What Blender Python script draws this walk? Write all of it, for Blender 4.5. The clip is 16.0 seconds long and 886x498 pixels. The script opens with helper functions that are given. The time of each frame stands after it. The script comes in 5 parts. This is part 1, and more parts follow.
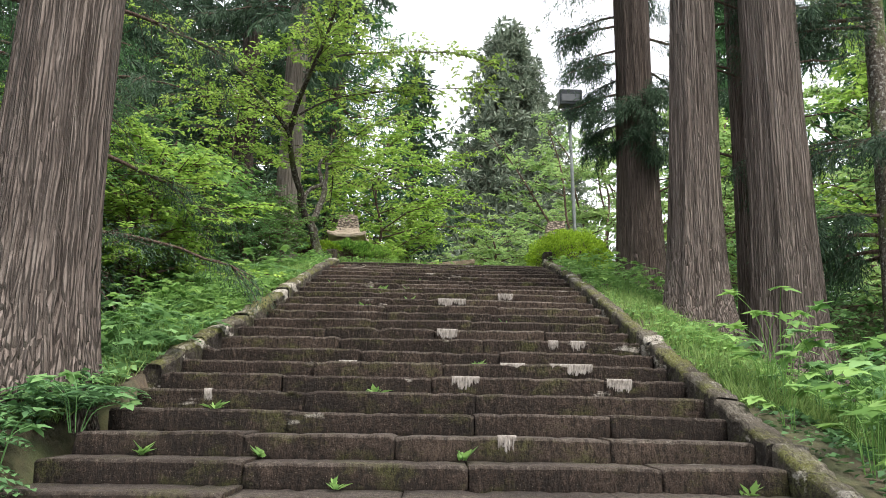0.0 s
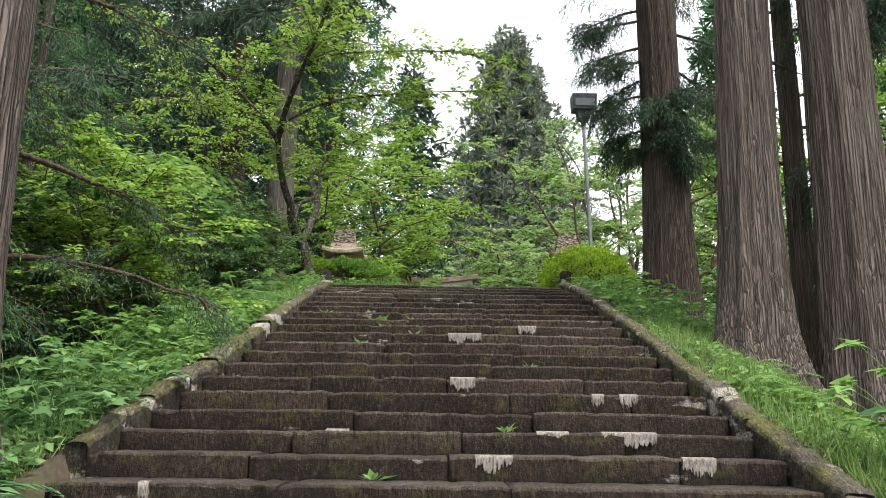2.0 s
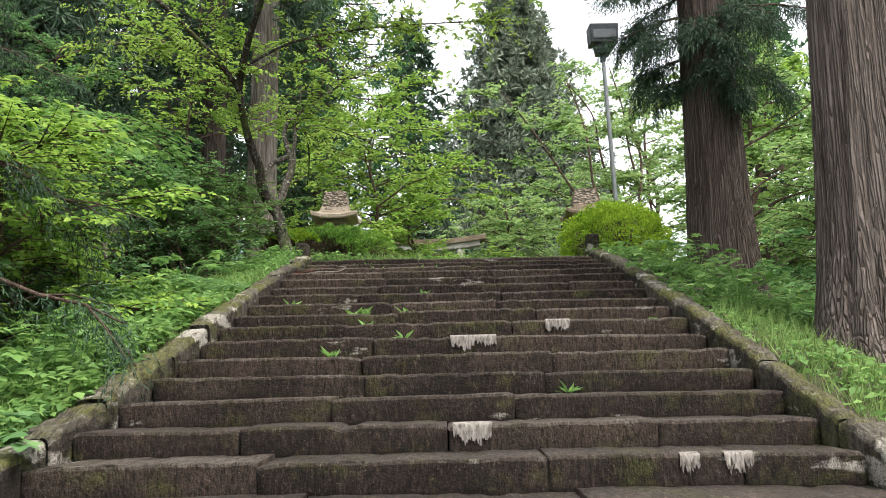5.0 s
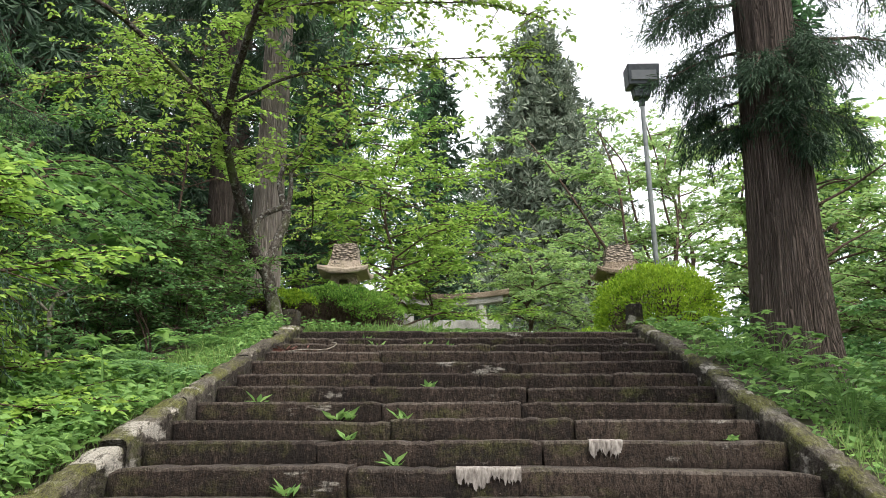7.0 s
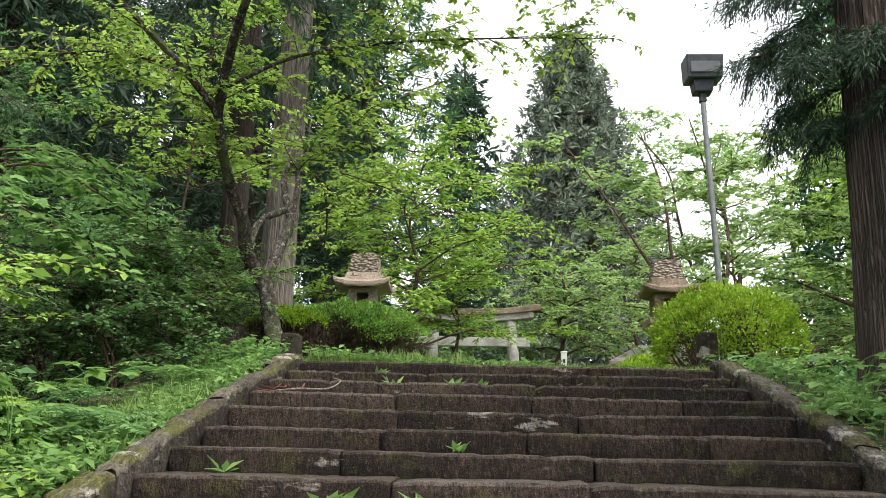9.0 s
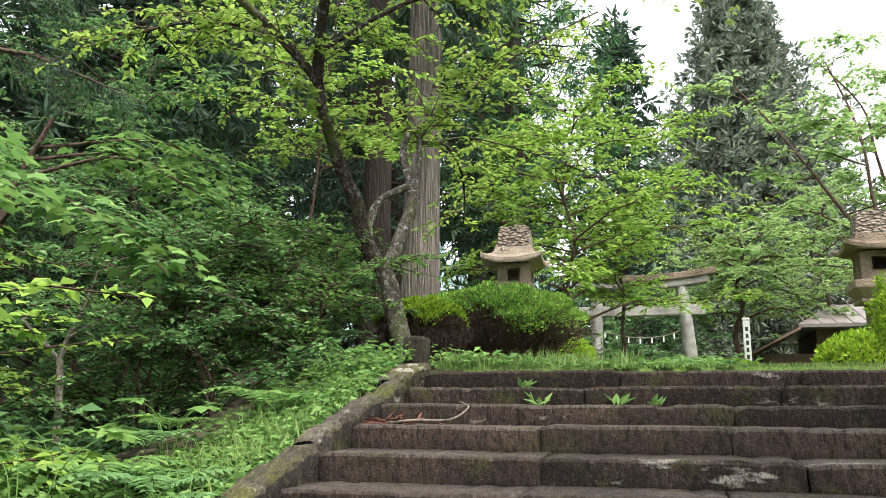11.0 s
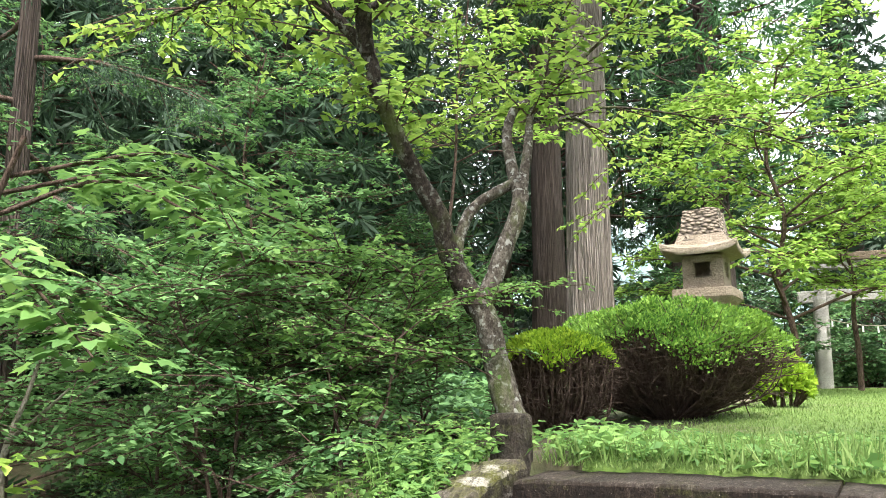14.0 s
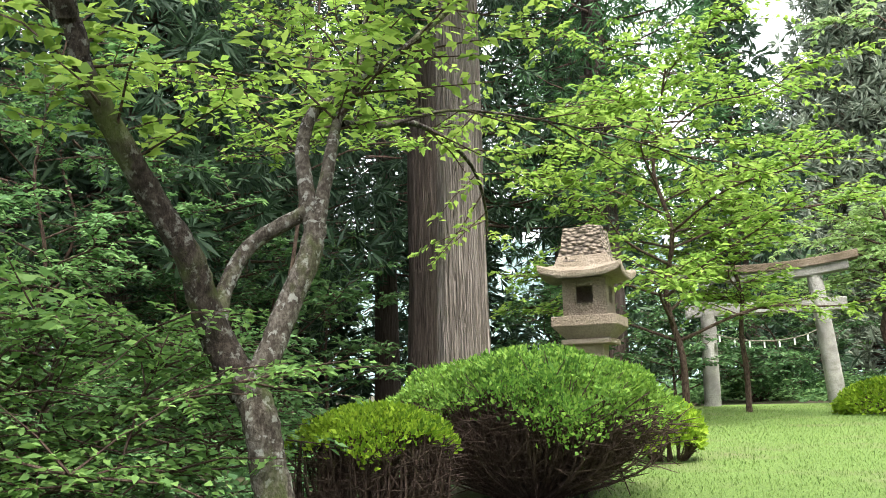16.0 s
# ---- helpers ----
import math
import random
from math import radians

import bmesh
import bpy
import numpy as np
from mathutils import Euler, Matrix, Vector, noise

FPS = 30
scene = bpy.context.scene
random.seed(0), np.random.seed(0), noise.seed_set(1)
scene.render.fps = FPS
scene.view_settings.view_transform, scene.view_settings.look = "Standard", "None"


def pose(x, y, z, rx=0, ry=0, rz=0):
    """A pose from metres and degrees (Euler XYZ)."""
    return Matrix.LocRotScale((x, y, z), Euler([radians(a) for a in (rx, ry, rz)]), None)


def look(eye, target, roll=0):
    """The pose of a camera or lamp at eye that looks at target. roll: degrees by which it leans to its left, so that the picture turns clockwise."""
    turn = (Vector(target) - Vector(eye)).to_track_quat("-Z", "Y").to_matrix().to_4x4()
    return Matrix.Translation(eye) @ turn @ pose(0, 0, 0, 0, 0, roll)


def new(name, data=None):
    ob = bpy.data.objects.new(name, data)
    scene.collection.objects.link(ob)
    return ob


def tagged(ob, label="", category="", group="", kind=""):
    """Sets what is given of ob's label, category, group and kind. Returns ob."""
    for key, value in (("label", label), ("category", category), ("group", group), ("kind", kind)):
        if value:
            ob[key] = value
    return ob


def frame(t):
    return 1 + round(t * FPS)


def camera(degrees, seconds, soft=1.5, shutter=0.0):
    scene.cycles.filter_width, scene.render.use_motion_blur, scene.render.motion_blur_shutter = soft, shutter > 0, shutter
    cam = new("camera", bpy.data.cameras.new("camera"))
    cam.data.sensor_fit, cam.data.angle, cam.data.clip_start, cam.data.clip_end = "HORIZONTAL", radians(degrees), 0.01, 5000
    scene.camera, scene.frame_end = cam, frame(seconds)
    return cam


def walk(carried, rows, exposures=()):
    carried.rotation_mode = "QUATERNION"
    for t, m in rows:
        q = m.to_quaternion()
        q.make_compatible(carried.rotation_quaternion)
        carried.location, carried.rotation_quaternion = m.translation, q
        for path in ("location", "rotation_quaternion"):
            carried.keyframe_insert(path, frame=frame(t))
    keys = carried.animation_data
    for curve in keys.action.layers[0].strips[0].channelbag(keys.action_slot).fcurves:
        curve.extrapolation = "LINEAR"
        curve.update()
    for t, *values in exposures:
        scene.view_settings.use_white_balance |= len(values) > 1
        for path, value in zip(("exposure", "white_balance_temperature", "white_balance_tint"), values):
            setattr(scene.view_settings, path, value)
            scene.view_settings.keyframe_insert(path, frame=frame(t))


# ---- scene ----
cam = camera(56.7, 16.0, soft=0.9)
PATH = [
    (0, (-0.055, 0.406, 1.425), (-0.037, 2.36, 1.848), 1.0),
    (0.5, (-0.088, 0.747, 1.512), (-0.059, 2.706, 1.913), 0.9),
    (1, (-0.079, 1.076, 1.617), (-0.042, 3.036, 2.013), 0.9),
    (1.5, (-0.137, 1.391, 1.724), (-0.105, 3.345, 2.151), 0.7),
    (2, (-0.15, 1.729, 1.843), (-0.13, 3.678, 2.292), 0.7),
    (2.5, (-0.142, 2.105, 1.905), (-0.146, 4.054, 2.353), 0.9),
    (3, (-0.115, 2.45, 2.06), (-0.131, 4.4, 2.502), 1.0),
    (3.5, (-0.06, 2.76, 2.16), (-0.077, 4.709, 2.608), 0.2),
    (4, (-0.1, 3.099, 2.218), (-0.105, 5.067, 2.572), -1.5),
    (4.2, (-0.096, 3.2, 2.256), (-0.096, 5.17, 2.597), -1.7),
    (6.3, (-0.022, 4.745, 2.675), (-0.016, 6.706, 3.068), -0.1),
    (6.5, (-0.019, 4.878, 2.734), (-0.021, 6.836, 3.145), -0.2),
    (7, (0.023, 5.165, 2.875), (-0.029, 7.111, 3.334), 0.1),
    (7.5, (-0.025, 5.495, 2.931), (-0.098, 7.43, 3.431), 0.4),
    (8, (-0.038, 5.843, 3.028), (-0.126, 7.778, 3.526), 0.5),
    (8.2, (-0.041, 6.011, 3.074), (-0.134, 7.945, 3.574), 1.0),
    (10.3, (-0.113, 7.39, 3.491), (-0.321, 9.332, 3.919), 0.1),
    (10.5, (-0.085, 7.527, 3.541), (-0.359, 9.463, 3.96), 0.3),
    (11, (-0.092, 7.873, 3.64), (-0.593, 9.768, 4.037), 0.3),
    (11.5, (-0.061, 8.147, 3.755), (-0.696, 10.002, 4.15), 0.0),
    (12, (-0.034, 8.503, 3.831), (-0.834, 10.294, 4.216), -0.6),
    (12.5, (-0.075, 8.77, 3.935), (-0.945, 10.544, 4.246), -1.3),
    (13, (-0.116, 9.174, 4.071), (-1.062, 10.904, 4.405), -1.9),
    (13.5, (-0.16, 9.451, 4.175), (-1.126, 11.161, 4.555), -1.8),
    (14, (-0.081, 9.775, 4.256), (-1.045, 11.493, 4.605), -0.4),
    (14.5, (-0.091, 10.108, 4.334), (-1.004, 11.858, 4.651), -0.3),
    (15, (-0.114, 10.489, 4.504), (-0.94, 12.284, 4.809), -0.9),
    (15.5, (-0.133, 10.827, 4.577), (-0.93, 12.635, 4.888), -1.1),
    (16, (-0.207, 11.188, 4.708), (-0.953, 13.01, 5.06), -1.6),
]
walk(cam, [(t, look(eye, target, roll)) for t, eye, target, roll in PATH],
     [(0.0, 1.35), (1.5, 1.3), (2.5, 1.22), (3.2, 1.38), (4.0, 1.42), (7.0, 1.3), (8.5, 1.32), (10.5, 1.55), (12.0, 1.9), (13.5, 2.25), (16.0, 1.95)])

# ---------------- world and light: an overcast summer day in the mountains
world = bpy.data.worlds.new("overcast_sky")
scene.world = world
world.use_nodes = True
wn, wl = world.node_tree.nodes, world.node_tree.links
sky = wn.new("ShaderNodeTexSky")
sky.sky_type, sky.sun_disc = "NISHITA", False
sky.sun_elevation, sky.sun_rotation = radians(62), radians(135)
sky.air_density, sky.dust_density, sky.ozone_density = 1.0, 4.0, 1.0
cloud = wn.new("ShaderNodeMix")
cloud.data_type = "RGBA"
cloud.inputs[0].default_value = 0.8
cloud.inputs[7].default_value = (9.0, 9.2, 9.6, 1)
wl.new(sky.outputs[0], cloud.inputs[6])
bg = wn["Background"]
bg.inputs[1].default_value = 0.12
wl.new(cloud.outputs[2], bg.inputs[0])

sun = new("sun", bpy.data.lights.new("sun", "SUN"))
sun.data.energy, sun.data.angle, sun.data.color = 2.4, radians(20), (1.0, 0.96, 0.88)
sun.matrix_world = look((22.6, -22.6, 60), (0, 0, 0))


# ---------------- materials
def nodes_of(name):
    m = bpy.data.materials.new(name)
    m.use_nodes = True
    t = m.node_tree
    return m, t.nodes, t.links, t.nodes["Principled BSDF"]


def tex(n, l, scale, stretch=(1, 1, 1), detail=5.0, kind="noise", rough=0.6, space=3):
    c = n.new("ShaderNodeTexCoord")
    mp = n.new("ShaderNodeMapping")
    mp.inputs["Scale"].default_value = stretch
    l.new(c.outputs[space], mp.inputs[0])
    if kind == "noise":
        q = n.new("ShaderNodeTexNoise")
        q.inputs["Detail"].default_value = detail
        q.inputs["Roughness"].default_value = rough
    else:
        q = n.new("ShaderNodeTexVoronoi")
    q.inputs["Scale"].default_value = scale
    l.new(mp.outputs[0], q.inputs["Vector"])
    return q.outputs[0]


def ramp(n, l, src, stops):
    r = n.new("ShaderNodeValToRGB")
    e = r.color_ramp.elements
    while len(e) < len(stops):
        e.new(0.5)
    for k, (p, c) in zip(e, stops):
        k.position, k.color = p, (*c, 1) if len(c) == 3 else c
    l.new(src, r.inputs[0])
    return r.outputs[0]


def mix(n, l, fac, a, b, mode="MIX"):
    m = n.new("ShaderNodeMix")
    m.data_type, m.blend_type = "RGBA", mode
    for sock, v in ((m.inputs[0], fac), (m.inputs[6], a), (m.inputs[7], b)):
        if isinstance(v, (int, float)):
            sock.default_value = v
        elif isinstance(v, tuple):
            sock.default_value = (*v, 1)
        else:
            l.new(v, sock)
    return m.outputs[2]


def bump(n, l, bsdf, height, strength, dist):
    b = n.new("ShaderNodeBump")
    b.inputs["Strength"].default_value, b.inputs["Distance"].default_value = strength, dist
    l.new(height, b.inputs["Height"])
    l.new(b.outputs[0], bsdf.inputs["Normal"])


def leaf_material(name, dark, mid, light, translucent=0.4, rough=0.6):
    m, n, l, b = nodes_of(name)
    dark, mid, light = [(1.06 * c[0], c[1], min(1.7 * c[2], max(c[2], 0.36 * c[1]))) for c in (dark, mid, light)]
    g = n.new("ShaderNodeNewGeometry")
    col = ramp(n, l, g.outputs["Random Per Island"], [(0.0, dark), (0.55, mid), (1.0, light)])
    patch = tex(n, l, 0.9, detail=2)
    col = mix(n, l, ramp(n, l, patch, [(0.35, (0, 0, 0)), (0.7, (0.45, 0.45, 0.45))]), col, light)
    l.new(col, b.inputs["Base Color"])
    b.inputs["Roughness"].default_value = rough
    b.inputs["Specular IOR Level"].default_value = 0.2
    tr = n.new("ShaderNodeBsdfTranslucent")
    l.new(col, tr.inputs[0])
    mx = n.new("ShaderNodeMixShader")
    mx.inputs[0].default_value = translucent
    l.new(b.outputs[0], mx.inputs[1])
    l.new(tr.outputs[0], mx.inputs[2])
    l.new(mx.outputs[0], n["Material Output"].inputs[0])
    return m


def bark_material(name, dark, mid, light, stretch=(1, 1, 0.035), scale=34, moss=0.0, blotch=None, depth=0.05, fissure=0):
    m, n, l, b = nodes_of(name)
    fis = tex(n, l, scale, stretch, 6, rough=0.65)
    fib = tex(n, l, scale * 3.1, (stretch[0], stretch[1], stretch[2] * 0.6), 4, rough=0.7)
    fis = mix(n, l, 0.38, fis, fib)
    col = ramp(n, l, fis, [(0.36, dark), (0.475, mid), (0.62, light)])
    height = fis
    if fissure:
        c = n.new("ShaderNodeTexCoord")
        warp = tex(n, l, 5, (1, 1, 0.35), 3)
        add = n.new("ShaderNodeVectorMath")
        add.operation = "MULTIPLY_ADD"
        add.inputs[1].default_value = (0.045, 0.045, 0.045)
        l.new(warp, add.inputs[0])
        l.new(c.outputs[3], add.inputs[2])
        mp = n.new("ShaderNodeMapping")
        mp.inputs["Scale"].default_value = (1, 1, 0.02)
        l.new(add.outputs[0], mp.inputs[0])
        vo = n.new("ShaderNodeTexVoronoi")
        vo.feature = "DISTANCE_TO_EDGE"
        vo.inputs["Scale"].default_value = fissure
        l.new(mp.outputs[0], vo.inputs["Vector"])
        crack = ramp(n, l, vo.outputs["Distance"], [(0.0, (0.5, 0.5, 0.5)), (0.06, (0.22, 0.22, 0.22)), (0.15, (0, 0, 0))])
        col = mix(n, l, crack, col, dark)
        ridge = ramp(n, l, vo.outputs["Distance"], [(0.0, (0, 0, 0)), (0.25, (1, 1, 1))])
        height = mix(n, l, 0.35, ridge, fis)
    tone = tex(n, l, 1.6, (1, 1, 0.5), 4)
    col = mix(n, l, ramp(n, l, tone, [(0.4, (0, 0, 0)), (0.75, (0.4, 0.4, 0.4))]), col, mid)
    if blotch:
        sp = tex(n, l, 24, (1, 1, 1), 4)
        col = mix(n, l, ramp(n, l, sp, [(0.56, (0, 0, 0)), (0.62, (0.7, 0.7, 0.7))]), col, blotch)
    if moss:
        mo = tex(n, l, 4.5, (1, 1, 0.6), 6)
        col = mix(n, l, ramp(n, l, mo, [(0.52, (0, 0, 0)), (0.68, (moss, moss, moss))]), col, (0.09, 0.12, 0.03))
    l.new(col, b.inputs["Base Color"])
    b.inputs["Roughness"].default_value = 0.93
    b.inputs["Specular IOR Level"].default_value = 0.15
    bump(n, l, b, height, 1.0, depth)
    return m


def stone_material(name, dark, mid, light, moss=0.5, lichen=0.6, marks=True, cover=0.52, crust=0.655, green=(0.075, 0.08, 0.018)):
    m, n, l, b = nodes_of(name)
    big = tex(n, l, 2.2, (1, 1, 1), 5)
    fine = tex(n, l, 38, (1, 1, 1), 6, rough=0.7)
    col = ramp(n, l, big, [(0.3, dark), (0.52, mid), (0.78, light)])
    col = mix(n, l, ramp(n, l, fine, [(0.3, (0.75, 0.75, 0.75)), (0.55, (0, 0, 0))]), col, dark)
    o = n.new("ShaderNodeObjectInfo")
    col = mix(n, l, 0.3, col, ramp(n, l, o.outputs["Random"], [(0, dark), (0.6, mid), (1, light)]))
    mo = tex(n, l, 3.1, (1.0, 0.7, 1.6), 7, rough=0.72)
    col = mix(n, l, ramp(n, l, mo, [(cover, (0, 0, 0)), (cover + 0.13, (moss, moss, moss))]), col, green)
    li = tex(n, l, 2.6, (0.8, 1, 2.4), 6, rough=0.6)
    col = mix(n, l, ramp(n, l, li, [(crust, (0, 0, 0)), (crust + 0.05, (lichen, lichen, lichen))]), col, (0.5, 0.46, 0.4))
    spot = tex(n, l, 60, (1, 1, 1), 2, "voronoi")
    col = mix(n, l, ramp(n, l, spot, [(0.08, (0.5, 0.5, 0.5)), (0.16, (0, 0, 0))]), col, (0.3, 0.27, 0.22))
    l.new(col, b.inputs["Base Color"])
    b.inputs["Roughness"].default_value = 0.9
    b.inputs["Specular IOR Level"].default_value = 0.25
    if marks:
        chis = tex(n, l, 26, (1.9, 0.6, 0.75), 5, rough=0.75)
        h = mix(n, l, 0.6, fine, chis)
        grit = tex(n, l, 150, (1, 1, 1), 4, rough=0.8)
        # stroke hollows darkened and ridges lightened: relief shading put into the colour
        col = mix(n, l, ramp(n, l, chis, [(0.4, (0.8, 0.8, 0.8)), (0.5, (0, 0, 0))]), col, dark)
        col = mix(n, l, ramp(n, l, chis, [(0.56, (0, 0, 0)), (0.68, (0.6, 0.6, 0.6))]), col, light)
        col = mix(n, l, ramp(n, l, grit, [(0.38, (0.75, 0.75, 0.75)), (0.5, (0, 0, 0))]), col, dark)
        col = mix(n, l, ramp(n, l, grit, [(0.6, (0, 0, 0)), (0.7, (0.5, 0.5, 0.5))]), col, light)
        l.new(col, b.inputs["Base Color"])
    else:
        h = fine
    bump(n, l, b, h, 1.0, 0.06)
    return m


def plain_material(name, a, b_, scale=8, rough=0.7, metal=0.0, stretch=(1, 1, 1), strength=0.3):
    m, n, l, b = nodes_of(name)
    q = tex(n, l, scale, stretch, 6)
    l.new(ramp(n, l, q, [(0.3, a), (0.7, b_)]), b.inputs["Base Color"])
    b.inputs["Roughness"].default_value, b.inputs["Metallic"].default_value = rough, metal
    bump(n, l, b, q, strength, 0.01)
    return m


CEDAR_BARK = bark_material("cedar_bark", (0.04, 0.03, 0.025), (0.135, 0.107, 0.093), (0.2, 0.168, 0.148), fissure=42)
CEDAR_BARK_PALE = bark_material("cedar_bark_pale", (0.07, 0.056, 0.048), (0.22, 0.185, 0.16), (0.33, 0.285, 0.255), fissure=36)
CEDAR_BARK_DARK = bark_material("cedar_bark_dark", (0.03, 0.022, 0.018), (0.085, 0.064, 0.054), (0.14, 0.112, 0.098), fissure=42)
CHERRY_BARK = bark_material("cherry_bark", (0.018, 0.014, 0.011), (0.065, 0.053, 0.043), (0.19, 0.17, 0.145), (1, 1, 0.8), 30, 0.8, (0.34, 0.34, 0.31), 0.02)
# mossy cherry bark, darkened to carry the limbs' silhouette against bright leaves
SHADED_LIMB_BARK = bark_material("cherry_limb_bark_shaded", (0.008, 0.006, 0.005), (0.028, 0.021, 0.017), (0.075, 0.062, 0.05), (1, 1, 0.8), 30, 0.55, (0.16, 0.16, 0.14), 0.02)
TWIG_BARK = bark_material("twig_bark", (0.03, 0.02, 0.016), (0.085, 0.056, 0.044), (0.16, 0.115, 0.092), (1, 1, 0.4), 30)
PALE_BARK = bark_material("pale_bark", (0.1, 0.085, 0.065), (0.24, 0.21, 0.17), (0.38, 0.35, 0.3), (1, 1, 0.7), 24, 0.4)
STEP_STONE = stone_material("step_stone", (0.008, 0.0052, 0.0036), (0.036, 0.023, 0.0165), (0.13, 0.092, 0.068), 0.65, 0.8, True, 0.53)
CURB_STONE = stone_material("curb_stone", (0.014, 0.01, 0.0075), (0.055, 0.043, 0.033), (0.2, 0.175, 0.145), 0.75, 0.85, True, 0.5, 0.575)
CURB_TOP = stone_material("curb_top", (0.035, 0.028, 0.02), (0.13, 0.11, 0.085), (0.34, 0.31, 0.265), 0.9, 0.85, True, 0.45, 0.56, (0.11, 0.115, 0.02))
# paler treads: wear, and the light on their tops put into the colour
WORN_LIT_STONE = stone_material("worn_lit_tread", (0.025, 0.018, 0.014), (0.085, 0.065, 0.052), (0.22, 0.185, 0.155), 0.5, 0.6)
LANTERN_STONE = stone_material("lantern_stone", (0.17, 0.135, 0.1), (0.36, 0.29, 0.22), (0.5, 0.42, 0.34), 0.15, 0.3, False)
LANTERN_DARK = stone_material("lantern_weathered_stone", (0.11, 0.085, 0.06), (0.25, 0.19, 0.14), (0.4, 0.32, 0.25), 0.3, 0.4, False)
TORII_STONE = stone_material("torii_stone", (0.14, 0.13, 0.12), (0.4, 0.38, 0.36), (0.6, 0.58, 0.56), 0.35, 0.6, False)
CEDAR_GREEN = leaf_material("cedar_needles", (0.015, 0.034, 0.022), (0.034, 0.068, 0.04), (0.062, 0.115, 0.06), 0.2)
CEDAR_FRESH = leaf_material("cedar_needles_fresh", (0.025, 0.07, 0.03), (0.05, 0.13, 0.05), (0.085, 0.19, 0.06), 0.25)
SPRUCE_GREEN = leaf_material("far_conifer_needles", (0.03, 0.05, 0.032), (0.09, 0.13, 0.085), (0.24, 0.29, 0.22), 0.25)
CHERRY_GREEN = leaf_material("cherry_leaves", (0.11, 0.21, 0.025), (0.22, 0.36, 0.04), (0.33, 0.47, 0.06), 0.5)
MAPLE_GREEN = leaf_material("maple_leaves", (0.105, 0.215, 0.025), (0.21, 0.375, 0.04), (0.33, 0.49, 0.06), 0.5)
WOOD_GREEN = leaf_material("understorey_leaves", (0.045, 0.115, 0.035), (0.1, 0.22, 0.06), (0.19, 0.34, 0.09), 0.4)
HERB_GREEN = leaf_material("herb_leaves", (0.062, 0.15, 0.028), (0.13, 0.265, 0.042), (0.225, 0.385, 0.065), 0.45)
# darker leaf green that puts the shade under the trees into the colour
DARK_SHADED_GREEN = leaf_material("dark_shaded_leaves", (0.03, 0.075, 0.035), (0.065, 0.15, 0.06), (0.12, 0.24, 0.085), 0.3)
PALE_GREEN = leaf_material("airy_tree_leaves", (0.13, 0.25, 0.05), (0.22, 0.37, 0.08), (0.34, 0.48, 0.14), 0.5)
AZALEA_GREEN = leaf_material("azalea_leaves", (0.035, 0.1, 0.012), (0.12, 0.28, 0.025), (0.28, 0.46, 0.05), 0.35)
AZALEA_LIME = leaf_material("azalea_new_leaves", (0.07, 0.16, 0.01), (0.2, 0.36, 0.015), (0.36, 0.52, 0.03), 0.4)
GRASS_GREEN = leaf_material("grass_blades", (0.07, 0.13, 0.02), (0.15, 0.26, 0.04), (0.27, 0.38, 0.08), 0.45)


def soil_material():
    m, n, l, b = nodes_of("forest_soil")
    q = tex(n, l, 9, (1, 1, 1), 7, rough=0.7)
    col = ramp(n, l, q, [(0.3, (0.02, 0.014, 0.009)), (0.55, (0.06, 0.042, 0.026)), (0.8, (0.12, 0.085, 0.05))])
    w = tex(n, l, 1.3, (1, 1, 1), 6)
    col = mix(n, l, ramp(n, l, w, [(0.4, (0, 0, 0)), (0.6, (0.5, 0.5, 0.5))]), col, (0.05, 0.085, 0.02))
    l.new(col, b.inputs["Base Color"])
    b.inputs["Roughness"].default_value = 1.0
    bump(n, l, b, q, 0.8, 0.05)
    return m


def lawn_material():
    m, n, l, b = nodes_of("lawn_turf")
    q = tex(n, l, 45, (1, 1, 1), 6, rough=0.75)
    col = ramp(n, l, q, [(0.3, (0.06, 0.11, 0.018)), (0.55, (0.13, 0.215, 0.038)), (0.8, (0.23, 0.32, 0.065))])
    w = tex(n, l, 1.1, (1, 1, 1), 5)
    col = mix(n, l, ramp(n, l, w, [(0.52, (0, 0, 0)), (0.7, (0.75, 0.75, 0.75))]), col, (0.14, 0.14, 0.06))
    l.new(col, b.inputs["Base Color"])
    b.inputs["Roughness"].default_value = 0.95
    bump(n, l, b, q, 0.8, 0.03)
    return m


def carved_material():
    m, n, l, b = nodes_of("carved_rough_stone")
    v = tex(n, l, 16, (1, 1, 1.6), 2, "voronoi")
    q = tex(n, l, 30, (1, 1, 1), 6, rough=0.7)
    col = ramp(n, l, v, [(0.1, (0.3, 0.245, 0.19)), (0.4, (0.22, 0.175, 0.135)), (0.7, (0.06, 0.047, 0.036))])
    col = mix(n, l, ramp(n, l, q, [(0.35, (0.6, 0.6, 0.6)), (0.6, (0, 0, 0))]), col, (0.12, 0.095, 0.075))
    l.new(col, b.inputs["Base Color"])
    b.inputs["Roughness"].default_value = 0.95
    inv = n.new("ShaderNodeMath")
    inv.operation = "SUBTRACT"
    inv.inputs[0].default_value = 1.0
    l.new(v, inv.inputs[1])
    bump(n, l, b, inv.outputs[0], 1.0, 0.05)
    return m


CARVED_STONE = carved_material()
SOIL, LAWN = soil_material(), lawn_material()
WHITE_PAINT = plain_material("white_painted_wood", (0.6, 0.6, 0.58), (0.78, 0.78, 0.76), 6, 0.6)
HUT_WOOD = plain_material("brown_boards", (0.07, 0.04, 0.025), (0.15, 0.09, 0.06), 10, 0.75, 0, (1, 1, 0.1))
HUT_ROOF = plain_material("metal_roof", (0.2, 0.16, 0.16), (0.34, 0.29, 0.29), 5, 0.45, 0.2)
DARK_METAL = plain_material("dark_metal", (0.03, 0.035, 0.04), (0.06, 0.065, 0.07), 12, 0.5, 0.6)
